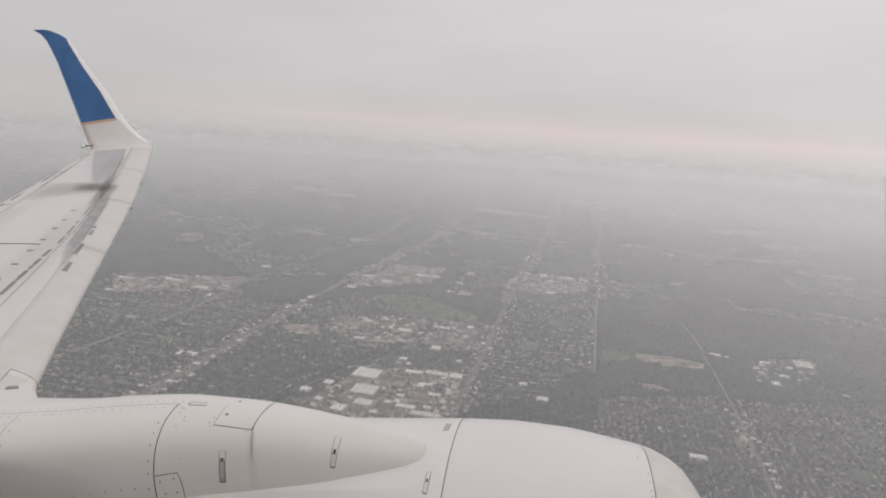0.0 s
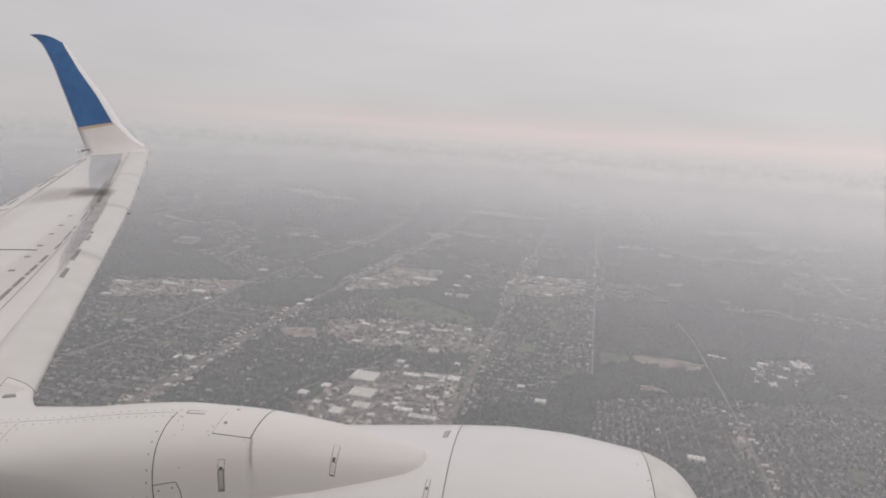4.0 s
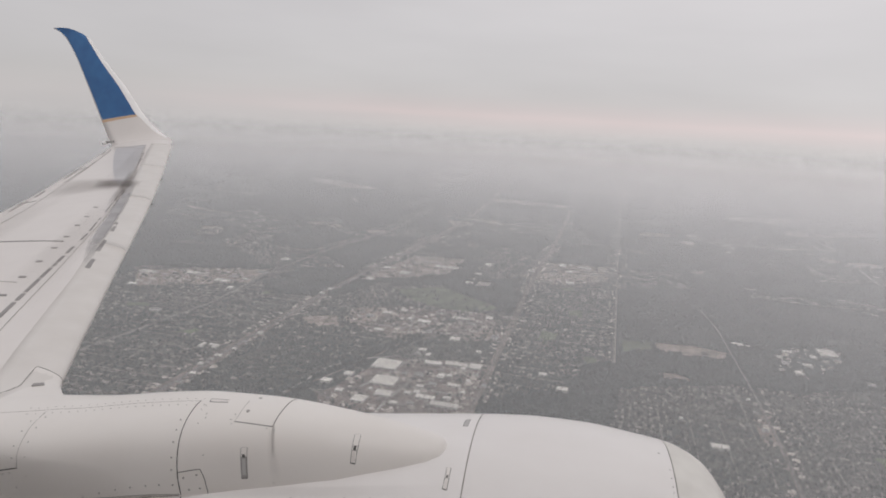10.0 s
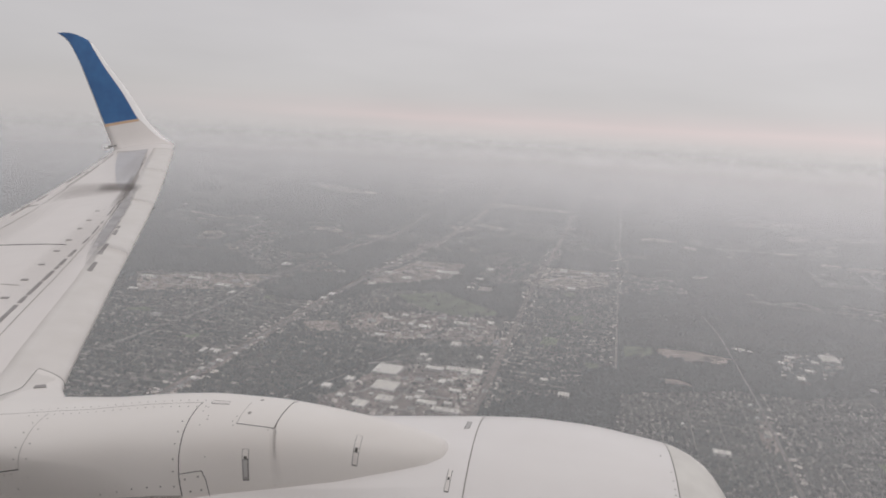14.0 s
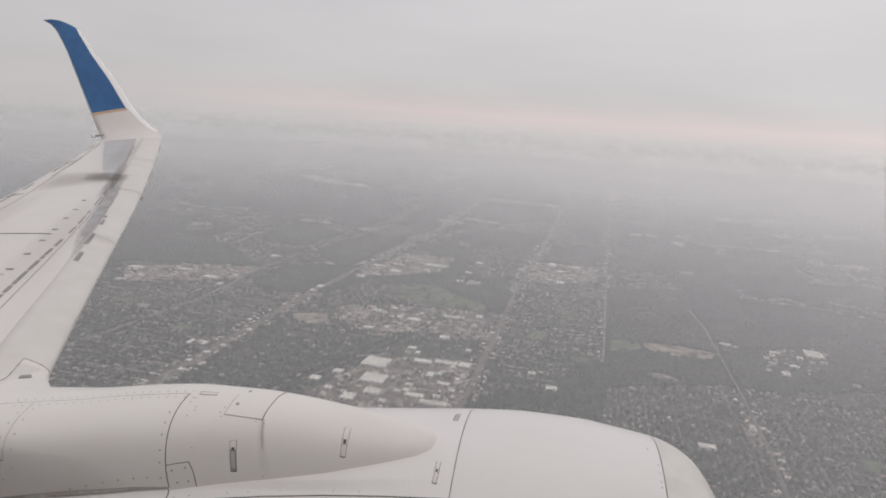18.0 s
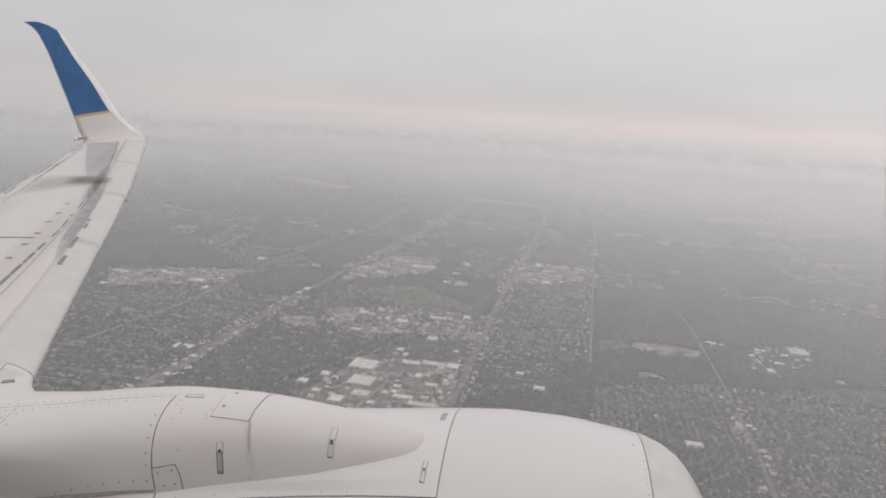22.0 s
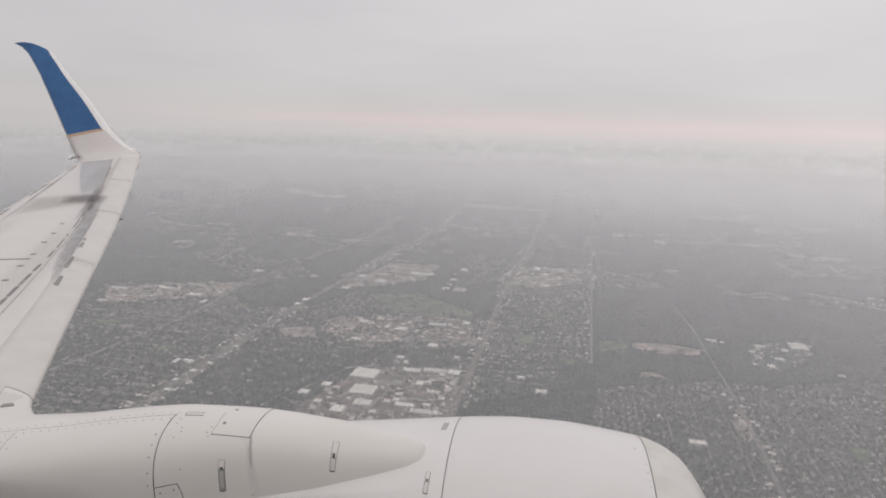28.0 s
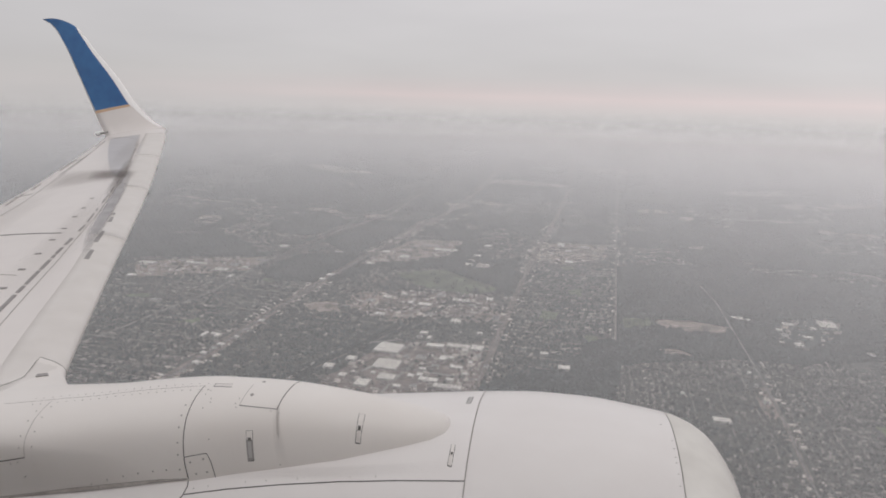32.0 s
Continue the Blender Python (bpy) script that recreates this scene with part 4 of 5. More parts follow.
# far woods, with villages and cleared land let into them
OCTA = [(1, 0, 0), (0, 1.1, 0), (-0.9, 0, 0), (0, -1, 0), (0, 0, 1), (0, 0, -0.8)]
OCTA_FACES = np.array([(0, 1, 4), (1, 2, 4), (2, 3, 4), (3, 0, 4), (1, 0, 5), (2, 1, 5), (3, 2, 5), (0, 3, 5)])
fx, fy = lots(13.5, 14.5, 3300, 4800, 0.5)
built = settled(fx, fy)
ok = (~built | (rng.random(len(fx)) < 0.45)) & ~(near_line(fx, fy, BOULEVARD, 11) | near_line(fx, fy, HIGHWAY, 10) | near_line(fx, fy, COUNTRY, 8))
for x, y, a, c in CLEARINGS:
    ok &= ((fx - x) / a) ** 2 + ((fy - y) / c) ** 2 > 0.8
n = ok.sum()
size = rng.uniform(6.5, 10, n) * np.where(built[ok], 0.55, 1.0)
v, f = spread(OCTA, OCTA_FACES, fx[ok], fy[ok], size * 0.75, size, size, size * 0.9, rng.uniform(0, 6.28, n))
tagged(new("distant_trees", bulk("distant_trees", v, f, FOREST)), "distant dark woods in haze", "trees", kind="stuff")
fx, fy = lots(38, 44, 2500, 4750, 0.5)
ok = (rng.random(len(fx)) < 0.42) & ~woods(fx, fy) & open_ground(fx, fy)
bx, by = [fx[ok]], [fy[ok]]
for x, y, a, c in CLEARINGS:
    k = int(a * c / 420)
    bx.append(x + a * rng.normal(0, 0.42, k))
    by.append(y + c * rng.normal(0, 0.5, k))
bx, by = np.concatenate(bx), np.concatenate(by)
n = len(bx)
v, f = spread(HOUSE_WALL, tri(WALL_FACES), bx, by, np.zeros(n), rng.uniform(5, 14, n), rng.uniform(4, 8, n), rng.uniform(2.5, 4.5, n), np.full(n, -HEADING))
tagged(new("distant_buildings", bulk("distant_buildings", v, f, DISTANT_ROOF)), "small dull buildings far off in the haze", "buildings", kind="stuff")

# the far plain, out to the edge of sight: woods, cleared land and pale roofs
R_TABLE = np.linspace(3250, 4890, 60)
DIP = (EYE_Z - 368 * np.maximum(0, (R_TABLE - 3000) / 1900) ** 1.5) / R_TABLE


def far_radius(n, near, far):
    lo, hi = np.interp([far, near], R_TABLE, DIP)
    return np.interp(-rng.uniform(lo, hi, n), -DIP, R_TABLE)


def far_places(n, near, far, seed, bias):
    r, az = far_radius(n, near, far), np.radians(rng.uniform(-46, 36, n))
    px, py = r * np.sin(az), r * np.cos(az)
    mask = np.array([noise.noise(Vector((x / 420, q / 90, seed))) for x, q in zip(px, r)])
    keep = rng.random(n) < bias + 1.6 * mask
    return px[keep], py[keep], r[keep]


for k in range(26):
    r, az = float(far_radius(1, 3500, 4850)[0]), radians(rng.uniform(-42, 34))
    x, y, a, c = r * math.sin(az), r * math.cos(az), r * rng.uniform(0.010, 0.045), r * rng.uniform(0.003, 0.008)
    ring = [(x + a * math.cos(t) * (0.75 + 0.3 * math.sin(3 * t + k)), y + c * math.sin(t) * (0.8 + 0.3 * math.cos(2 * t + k))) for t in [q * 0.6 for q in range(10)]]
    patch("bare_clearing", ring, PALE, 0.8, "pale cleared land near the hazy horizon", "clearing")
fx, fy, fr = far_places(9000, 3700, 4870, 3.5, 0.40)
crowns("horizon_woods", fx, fy, rng.uniform(4, 9, len(fx)), FOREST, "dark woods near the hazy horizon")
fx, fy, fr = far_places(1100, 3300, 4850, 7.5, 0.25)
n = len(fx)
v, f = spread(HOUSE_WALL, tri(WALL_FACES), fx, fy, np.zeros(n), rng.uniform(5, 24, n), rng.uniform(4, 12, n), rng.uniform(2, 4, n), np.full(n, -HEADING))
tagged(new("distant_buildings", bulk("distant_buildings", v, f, DISTANT_ROOF)), "pale roofs scattered near the hazy horizon", "buildings", kind="stuff")
for line in ([(-2400, 3350), (-1200, 3620), (300, 3520), (1900, 3400)], [(1300, 2900), (1250, 3700), (1230, 4600)], [(-1560, 3200), (-1750, 4300)]):
    band("road", line, 10, CONCRETE, 1.0, "pale straight road fading into the haze", "road")

# a far city: a cluster of towers just showing in the haze
for k, (az, w, h) in enumerate(((-3.10, 9, 14), (-2.82, 7, 11), (-2.52, 10, 19), (-2.30, 6, 15), (-2.02, 11, 13), (-1.72, 7, 21), (-1.40, 9, 12), (-0.7, 8, 9), (-3.9, 12, 8))):
    x, y = 4640 * math.sin(radians(az)), 4640 * math.cos(radians(az))
    tower = tagged(new("tower_block"), "grey tower block of a far city fading into haze", "tower", "towers of the far city")
    tower.matrix_basis = pose(x, y, rise(x, y) - 1, 0, 0, 8 * k)
    part("shaft", box_mesh("shaft", w, w * 0.8, h, ROOF_GREY), tower)
    part("roof_house", box_mesh("roof_house", w * 0.5, w * 0.4, 2.5, SHED_WALL), tower, "", pose(0, 0, h))

# cars, stacks and containers in the yards, and low shops along the roads
BOX = [(-1, -1, 0), (1, -1, 0), (1, 1, 0), (-1, 1, 0), (-0.92, -0.92, 1), (0.92, -0.92, 1), (0.92, 0.92, 1), (-0.92, 0.92, 1)]
BOX_FACES = [(0, 1, 5, 4), (1, 2, 6, 5), (2, 3, 7, 6), (3, 0, 4, 7), (4, 5, 6, 7)]
fx, fy = lots(9, 9, 900, 3100, 0.5)
ok = np.zeros(len(fx), bool)
for o in YARDS.values():
    ok |= inside(fx, fy, o)
for rows in DISTRICTS.values():
    for x, y, w, d in rows:
        ok &= ~((np.abs(fx - x) < w / 2 + 5) & (np.abs(fy - y) < d / 2 + 5))
ok &= (rng.random(len(fx)) < np.where(inside(fx, fy, YARDS["campus"]), 0.15, np.where(inside(fx, fy, YARDS["works"]) | inside(fx, fy, YARDS["depots"]), 0.26, 0.26))) & ~near_line(fx, fy, HIGHWAY, 9)
n = ok.sum()
long = rng.random(n) < 0.28
v, f = spread(BOX, tri(BOX_FACES), fx[ok], fy[ok], np.full(n, 0.55), np.where(long, rng.uniform(4, 9, n), rng.uniform(1.8, 3.5, n)), np.where(long, rng.uniform(3, 6, n), rng.uniform(1, 2.4, n)),
              np.where(long, rng.uniform(3, 6, n), rng.uniform(1.4, 2.6, n)), -HEADING + rng.normal(0, 0.1, n))
tagged(new("yard_clutter", bulk("yard_clutter", v, f, CLUTTER)), "parked cars, stacks and small sheds in paved yards", "clutter", kind="stuff")
fx, fy = lots(13, 16, 900, 3300, 0.5)
ok = (near_line(fx, fy, BOULEVARD, 38) & ~near_line(fx, fy, BOULEVARD, 13)) | (near_line(fx, fy, HIGHWAY, 30) & ~near_line(fx, fy, HIGHWAY, 10)) | (near_line(fx, fy, EAST_ROAD, 22) & ~near_line(fx, fy, EAST_ROAD, 8))
ok |= near_line(fx, fy, COUNTRY, 17) & ~near_line(fx, fy, COUNTRY, 7) & (rng.random(len(fx)) < 0.5)
ok &= (rng.random(len(fx)) < 0.5) & ~woods(fx, fy)
n = ok.sum()
v, f = spread(BOX, tri(BOX_FACES), fx[ok], fy[ok], np.full(n, 0.5), rng.uniform(2.5, 7, n), rng.uniform(2, 4.5, n), rng.uniform(2, 4, n), -HEADING + rng.normal(0, 0.05, n))
tagged(new("roadside_shops", bulk("roadside_shops", v, f, FAR_ROOF)), "small pale flat-roofed shops strung along the roads", "buildings", kind="stuff")


# ---- the airliner: wing, winglet, engine nacelle and pylon fairing; x forward, y outboard, z up from the window ----
airliner = tagged(new("airliner"), "white twin-jet airliner with a blue upswept winglet, in level flight", "aircraft")
airliner.matrix_basis = pose(0, 0, EYE_Z, 0, -3.2, 0)

FAIR_X = [-3.3, -2.65, -2.36, -2.03, -1.77, -1.4, -1.22, -1.05, -0.88, -0.7, -0.6, -0.55, -0.53]
FAIR_TOP = [-1.48, -1.430, -1.402, -1.347, -1.317, -1.312, -1.324, -1.344, -1.369, -1.409, -1.436, -1.46, -1.53]
HALF_X = [-3.3, -2.55, -1.74, -1.54, -1.28, -1.02, -0.77, -0.62, -0.56, -0.535]
HALF = [0.34, 0.33, 0.30, 0.265, 0.23, 0.187, 0.14, 0.105, 0.075, 0.03]
COWL_X = [-3.5, -2.5, -1.8, -1.0, -0.4, -0.15, 0.15, 0.43, 0.54, 0.63, 0.7, 0.77, 0.8]
COWL_R = [0.60, 0.735, 0.84, 0.885, 0.93, 0.94, 0.925, 0.88, 0.86, 0.82, 0.77, 0.67, 0.6]
AXIS_Y, AXIS_Z, FAIR_Y = 3.1, -2.4, 2.915


def smooth_lerp(x, xs, ys, w):
    return sum(lerp(x + w * k, xs, ys) for k in (-1, -0.5, 0, 0.5, 1)) / 5


def fairing(x, deg, off=0.0):
    """On the fairing: 0 is its inboard side, 90 its top; below 0 the side wall, a centimetre a degree."""
    a = smooth_lerp(x, HALF_X, HALF, 0.05 if x < -0.62 else 0.0) + off
    axis = FAIR_Y + lerp(x, [-1.02, -0.62, -0.53], [0.0, 0.022, 0.03])
    mid = lerp(x, [-3.3, -1.74, -0.88, -0.5], [-1.62, -1.6, -1.55, -1.55])
    b = smooth_lerp(x, FAIR_X, FAIR_TOP, 0.08 if x < -0.65 else 0.0) - mid + off
    if deg < 0:
        return Vector((x, axis - a + 0.00007 * deg * deg, mid + 0.01 * deg))
    if deg > 180:
        return Vector((x, axis + a, mid - 0.01 * (deg - 180)))
    c, s, e = math.cos(radians(deg)), math.sin(radians(deg)), 2 / lerp(x, [-1.5, -0.7], [2.5, 1.9])
    if c < 0:
        e = 2 / 1.9
    return Vector((x, axis - a * math.copysign(abs(c) ** e, c), mid + b * abs(s) ** e))


def cowl(x, deg, off=0.0):
    """On the nacelle: degrees from its top towards the fuselage."""
    r = smooth_lerp(x, COWL_X, COWL_R, 0.06 if x < 0.5 else 0.02) + off
    return Vector((x, AXIS_Y - r * math.sin(radians(deg)), AXIS_Z + r * math.cos(radians(deg))))


def revolve(name, stations, material, n=96):
    verts = [(x, AXIS_Y - r * math.sin(2 * math.pi * k / n), AXIS_Z + r * math.cos(2 * math.pi * k / n)) for x, r in stations for k in range(n)]
    return mesh_of(name, verts, [f[::-1] for f in grid_faces(len(stations), n, True)], material, True)


def cowl_stations(x0, x1, n):
    xs = [x0 + 0.003] + [x0 + (x1 - x0) * i / n for i in range(1, n)] + [x1 - 0.003]
    st = [(x, cowl(x, 0).z - AXIS_Z) for x in xs]
    return [(x0, st[0][1] - 0.02), (x0, st[0][1] - 0.003), (x0 + 0.001, st[0][1] - 0.0008)] + st + [(x1 - 0.001, st[-1][1] - 0.0008), (x1, st[-1][1] - 0.003), (x1, st[-1][1] - 0.02)]


nacelle = part("engine_nacelle", revolve("engine_nacelle", cowl_stations(-3.4, -0.4268, 40), NACELLE_WHITE), airliner, "smooth white painted engine cowling")
part("inlet_cowl", revolve("inlet_cowl", cowl_stations(-0.4242, 0.498, 18), NACELLE_WHITE), nacelle)
lip = [(0.501, cowl(0.5, 0).z - AXIS_Z - 0.02), (0.501, cowl(0.5, 0).z - AXIS_Z - 0.006), (0.5015, cowl(0.5, 0).z - AXIS_Z - 0.003)] + [(x, cowl(x, 0).z - AXIS_Z - 0.002) for x in (0.503, 0.507, 0.52, 0.54, 0.57, 0.60, 0.63, 0.66, 0.69, 0.715, 0.735, 0.755, 0.77, 0.785)] \
    + [(0.797, 0.60), (0.802, 0.575), (0.80, 0.555), (0.785, 0.535), (0.75, 0.52), (0.6, 0.515), (0.3, 0.53), (0.0, 0.56)]
part("inlet_lip", revolve("inlet_lip", lip, LIP_METAL), nacelle, "satin bare-metal intake lip")
part("fan", revolve("fan", [(0.05, 0.57), (0.03, 0.3), (0.1, 0.16), (0.3, 0.01)], DARK, 32), nacelle, "dark fan face and spinner")
part("exhaust_nozzle", revolve("exhaust_nozzle", [(-3.38, 0.73), (-3.9, 0.62), (-4.3, 0.52), (-4.32, 0.48), (-3.4, 0.5)], WORN, 48), nacelle, "grey metal exhaust nozzle")


def fairing_mesh():
    xs = [-3.3 + 2.66 * i / 56 for i in range(57)] + [-0.62, -0.60, -0.585, -0.57, -0.56, -0.55, -0.542, -0.537, -0.535]
    xs = sorted(set(round(x, 4) for x in xs))
    degs = [-50, -25, -10, -4] + [4.5 * k for k in range(41)] + [184, 190, 205, 230]
    verts = [fairing(x, d) for x in xs for d in degs]
    faces = [f[::-1] for f in grid_faces(len(xs), len(degs))]
    faces.append(tuple(range(len(degs))))
    faces.append(tuple(reversed(range((len(xs) - 1) * len(degs), len(xs) * len(degs)))))
    return mesh_of("pylon_fairing", verts, faces, WHITE, True)


pylon = part("pylon_fairing", fairing_mesh(), airliner, "white bulging fairing over the engine pylon")


def line_on(surface_at, pts, radius, material, owner, name="panel_gap", steps=8):
    part(name, tube(name, [surface_at(a, b, 0.0) for a, b in dense(pts, steps)], radius, material), owner)


def patch_on(surface_at, corners, off, material, owner, name, label="", n=6):
    """A thin plate that hugs a surface, between four corners."""
    (a, b, c, d) = [Vector((p[0], p[1], 0)) for p in corners]
    verts = []
    for lift in (off, -0.002):
        for i in range(n + 1):
            for j in range(n + 1):
                p = a.lerp(b, i / n).lerp(d.lerp(c, i / n), j / n)
                verts.append(surface_at(p.x, p.y, lift))
    m = (n + 1) ** 2
    faces = [f for f in grid_faces(n + 1, n + 1)]
    rim = [i * (n + 1) for i in range(n + 1)] + [n * (n + 1) + j for j in range(1, n + 1)] + [i * (n + 1) + n for i in range(n - 1, -1, -1)] + list(range(n - 1, 0, -1))
    faces += [(rim[i], rim[(i + 1) % len(rim)], rim[(i + 1) % len(rim)] + m, rim[i] + m) for i in range(len(rim))]
    me = mesh_of(name, verts, faces, material)
    bm = bmesh.new()
    bm.from_mesh(me)
    bmesh.ops.recalc_face_normals(bm, faces=bm.faces)
    bm.to_mesh(me)
    bm.free()
    return part(name, me, owner, label)


def latch(surface_at, corners, owner, fill=0.55, handle=None):
    a, b, c, d = corners
    body = patch_on(surface_at, corners, 0.0012, WHITE, owner, "latch", "recessed flush cowl latch with dark edges", 4)
    mid = lambda p, q, t: (p[0] + (q[0] - p[0]) * t, p[1] + (q[1] - p[1]) * t)
    e, f = mid(a, d, fill), mid(b, c, fill)
    for p, q, r in ((a, b, 0.0013), (a, d, 0.0016), (b, c, 0.0016), (d, c, 0.0030), (e, f, 0.0020)):
        line_on(surface_at, [p, q], r, SEAM, body, "latch_edge", 4)
    m0, m1, m2, m3 = mid(e, f, 0.2), mid(e, f, 0.8), mid(mid(d, c, 0.8), mid(e, f, 0.8), 0.12), mid(mid(d, c, 0.2), mid(e, f, 0.2), 0.12)
    k0, k1 = mid(mid(a, d, fill * 0.72), mid(b, c, fill * 0.72), 0.25), mid(mid(a, d, fill * 0.72), mid(b, c, fill * 0.72), 0.75)
    patch_on(surface_at, [k0, k1, mid(e, f, 0.75), mid(e, f, 0.25)], 0.002, SEAM, body, "latch_pin", "dark latch pin", 3)
    if handle:
        patch_on(surface_at, [e, f, c, d], 0.0018, DARK_GREY, body, "latch_well", "dark well round the latch handle", 4)
        m0, m1, m2, m3 = mid(mid(e, f, 0.24), mid(d, c, 0.24), 0.08), mid(mid(e, f, 0.80), mid(d, c, 0.80), 0.08), mid(mid(e, f, 0.80), mid(d, c, 0.80), 0.90), mid(mid(e, f, 0.24), mid(d, c, 0.24), 0.90)
    patch_on(surface_at, [m0, m1, m2, m3], 0.0032, handle or WING_GREY, body, "latch_handle", "", 4)


latch(fairing, [(-1.451, 23.7), (-1.422, 23.8), (-1.420, -1.5), (-1.447, -1.5)], pylon, 0.38, WORN)
latch(fairing, [(-0.944, 51.2), (-0.917, 50.3), (-0.929, 8.8), (-0.950, 10.2)], pylon, 0.58)
latch(cowl, [(-0.511, 18.6), (-0.493, 18.8), (-0.493, 26.2), (-0.512, 25.9)], nacelle, 0.5)
patch_on(cowl, [(-0.491, -9.0), (-0.468, -9.0), (-0.470, -2.5), (-0.492, -2.5)], 0.001, WORN, nacelle, "vent_slot", "grey flush slot")
line_on(cowl, [(-0.491, -9.0), (-0.492, -2.5)], 0.0018, SEAM, nacelle, "slot_edge")
line_on(cowl, [(-0.468, -9.0), (-0.470, -2.5)], 0.0014, SEAM, nacelle, "slot_edge")
patch_on(fairing, [(-1.690, 80.2), (-1.693, 85.0), (-1.602, 84.5), (-1.598, 80.0)], 0.001, WING_GREY, pylon, "vent_slot", "grey flush slot")
for a, b in (((-1.690, 80), (-1.693, 85)), ((-1.690, 80), (-1.598, 80)), ((-1.693, 85), (-1.602, 84.5))):
    line_on(fairing, [a, b], 0.0018, SEAM, pylon, "slot_edge")



def film_on(surface_at, corners, material, owner, name, label, off=0.0025, n=10):
    (a, b, c, d) = [Vector((p[0], p[1], 0)) for p in corners]
    verts = []
    for i in range(n + 1):
        for j in range(n + 1):
            p = a.lerp(b, i / n).lerp(d.lerp(c, i / n), j / n)
            verts.append(surface_at(p.x, p.y, off))
    me = mesh_of(name, verts, grid_faces(n + 1, n + 1), material, True)
    layer = me.uv_layers.new(name="UVMap")
    for loop, uv in zip(me.loops, layer.uv):
        uv.vector = ((loop.vertex_index // (n + 1)) / n, (loop.vertex_index % (n + 1)) / n)
    part(name, me, owner, label)


film_on(fairing, [(-1.331, 56), (-1.316, 56), (-1.290, 14), (-1.306, 14)], DRIP_FILM, pylon, "drip_stain", "narrow dark drip below a panel corner")
film_on(fairing, [(-1.345, 52), (-1.310, 52), (-1.255, -6), (-1.315, -6)], GRIME_FILM, pylon, "drip_stain", "faint wide drip below a panel corner")
# shade low on the aft fairing painted as a dark film, with some dirt
film_on(fairing, [(-3.3, 25), (-2.15, 6), (-1.8, -14), (-3.2, -44)], SHADE_DIRT_FILM, pylon, "grime_shade_film", "painted shade and brown dirt low on the fairing")
film_on(cowl, [(-1.7, 34), (-0.5, 29), (-0.5, 24), (-1.6, 30)], GRIME_FILM, nacelle, "grime_shade_film", "faint grime along the cowl joint")
# panel joints of the fairing
line_on(fairing, [(-1.740, 81), (-1.744, 40), (-1.744, 0), (-1.738, -9)], 0.0022, SEAM, pylon)
line_on(fairing, [(-1.498, 85), (-1.501, 65), (-1.508, 52.5)], 0.0013, FAINT, pylon)
line_on(fairing, [(-1.508, 52.5), (-1.424, 50.5), (-1.324, 48.6)], 0.0020, SEAM, pylon)
line_on(fairing, [(-1.324, 48.6), (-1.308, 77), (-1.296, 104)], 0.0021, SEAM, pylon)
line_on(fairing, [(-1.742, 2.6), (-1.689, 3.8), (-1.638, 4.6), (-1.631, 2)], 0.0018, SEAM, pylon)
line_on(fairing, [(-1.631, 2), (-1.620, -1), (-1.612, -7), (-1.609, -12)], 0.0018, SEAM, pylon)
line_on(fairing, [(-2.85, 73), (-2.67, 76.7), (-2.518, 79.4), (-2.234, 80.9), (-1.918, 80.2), (-1.733, 81.1)], 0.0013, FAINT, pylon)
line_on(fairing, [(-2.576, 75), (-2.566, 37), (-2.574, 2), (-2.576, -1)], 0.0016, FAINT, pylon)
line_on(fairing, [(-2.576, -1), (-2.695, -3.5), (-2.9, -6)], 0.003, SEAM, pylon)

# joints of the cowling
line_on(cowl, [(-0.4255, -60), (-0.4255, 0), (-0.4255, 60), (-0.4255, 100)], 0.0016, RIVET, nacelle, steps=20)
line_on(cowl, [(0.4995, -60), (0.4995, 0), (0.4995, 60), (0.4995, 100)], 0.0016, RIVET, nacelle, steps=20)
line_on(cowl, [(-1.738, 38.6), (-1.529, 36.1), (-1.272, 33.8), (-0.997, 32.0), (-0.735, 31.0), (-0.428, 30.4)], 0.0030, SEAM, nacelle)
SEAL_X = [-1.745, -1.88, -2.04, -2.18, -2.34, -2.50, -2.64, -2.90]
SEAL_LOW, SEAL_HIGH = [-9.4, -11.2, -14.2, -16.6, -19.5, -22.0, -24.5, -29.5], [-8.8, -9.9, -12.4, -14.6, -17.4, -20.4, -23.3, -28.6]
for i in range(7):
    patch_on(fairing, [(SEAL_X[i], SEAL_HIGH[i]), (SEAL_X[i + 1], SEAL_HIGH[i + 1]), (SEAL_X[i + 1], SEAL_LOW[i + 1]), (SEAL_X[i], SEAL_LOW[i])], 0.0015, SEALANT, pylon, "sealant_strip", "dirty brownish sealant", 4)
line_on(fairing, list(zip(SEAL_X, SEAL_LOW)), 0.0022, SEAM, pylon, "rubber_seal")
line_on(fairing, list(zip(SEAL_X, SEAL_HIGH)), 0.0016, DARK_GREY, pylon, "seal_edge")
line_on(cowl, [(-1.745, 33.5), (-1.735, 36), (-1.742, 38.6), (-1.8, 46), (-1.85, 60)], 0.0026, SEAM, nacelle)

# fastener heads
rivet_me = mesh_of("rivet", [(0.0043 * math.cos(k * math.pi / 4), 0.0043 * math.sin(k * math.pi / 4), z) for z in (-0.002, 0.0012) for k in range(8)] + [(0, 0, 0.002)],
                   grid_faces(2, 8, True) + [(8 + k, 8 + (k + 1) % 8, 16) for k in range(8)], RIVET, True)


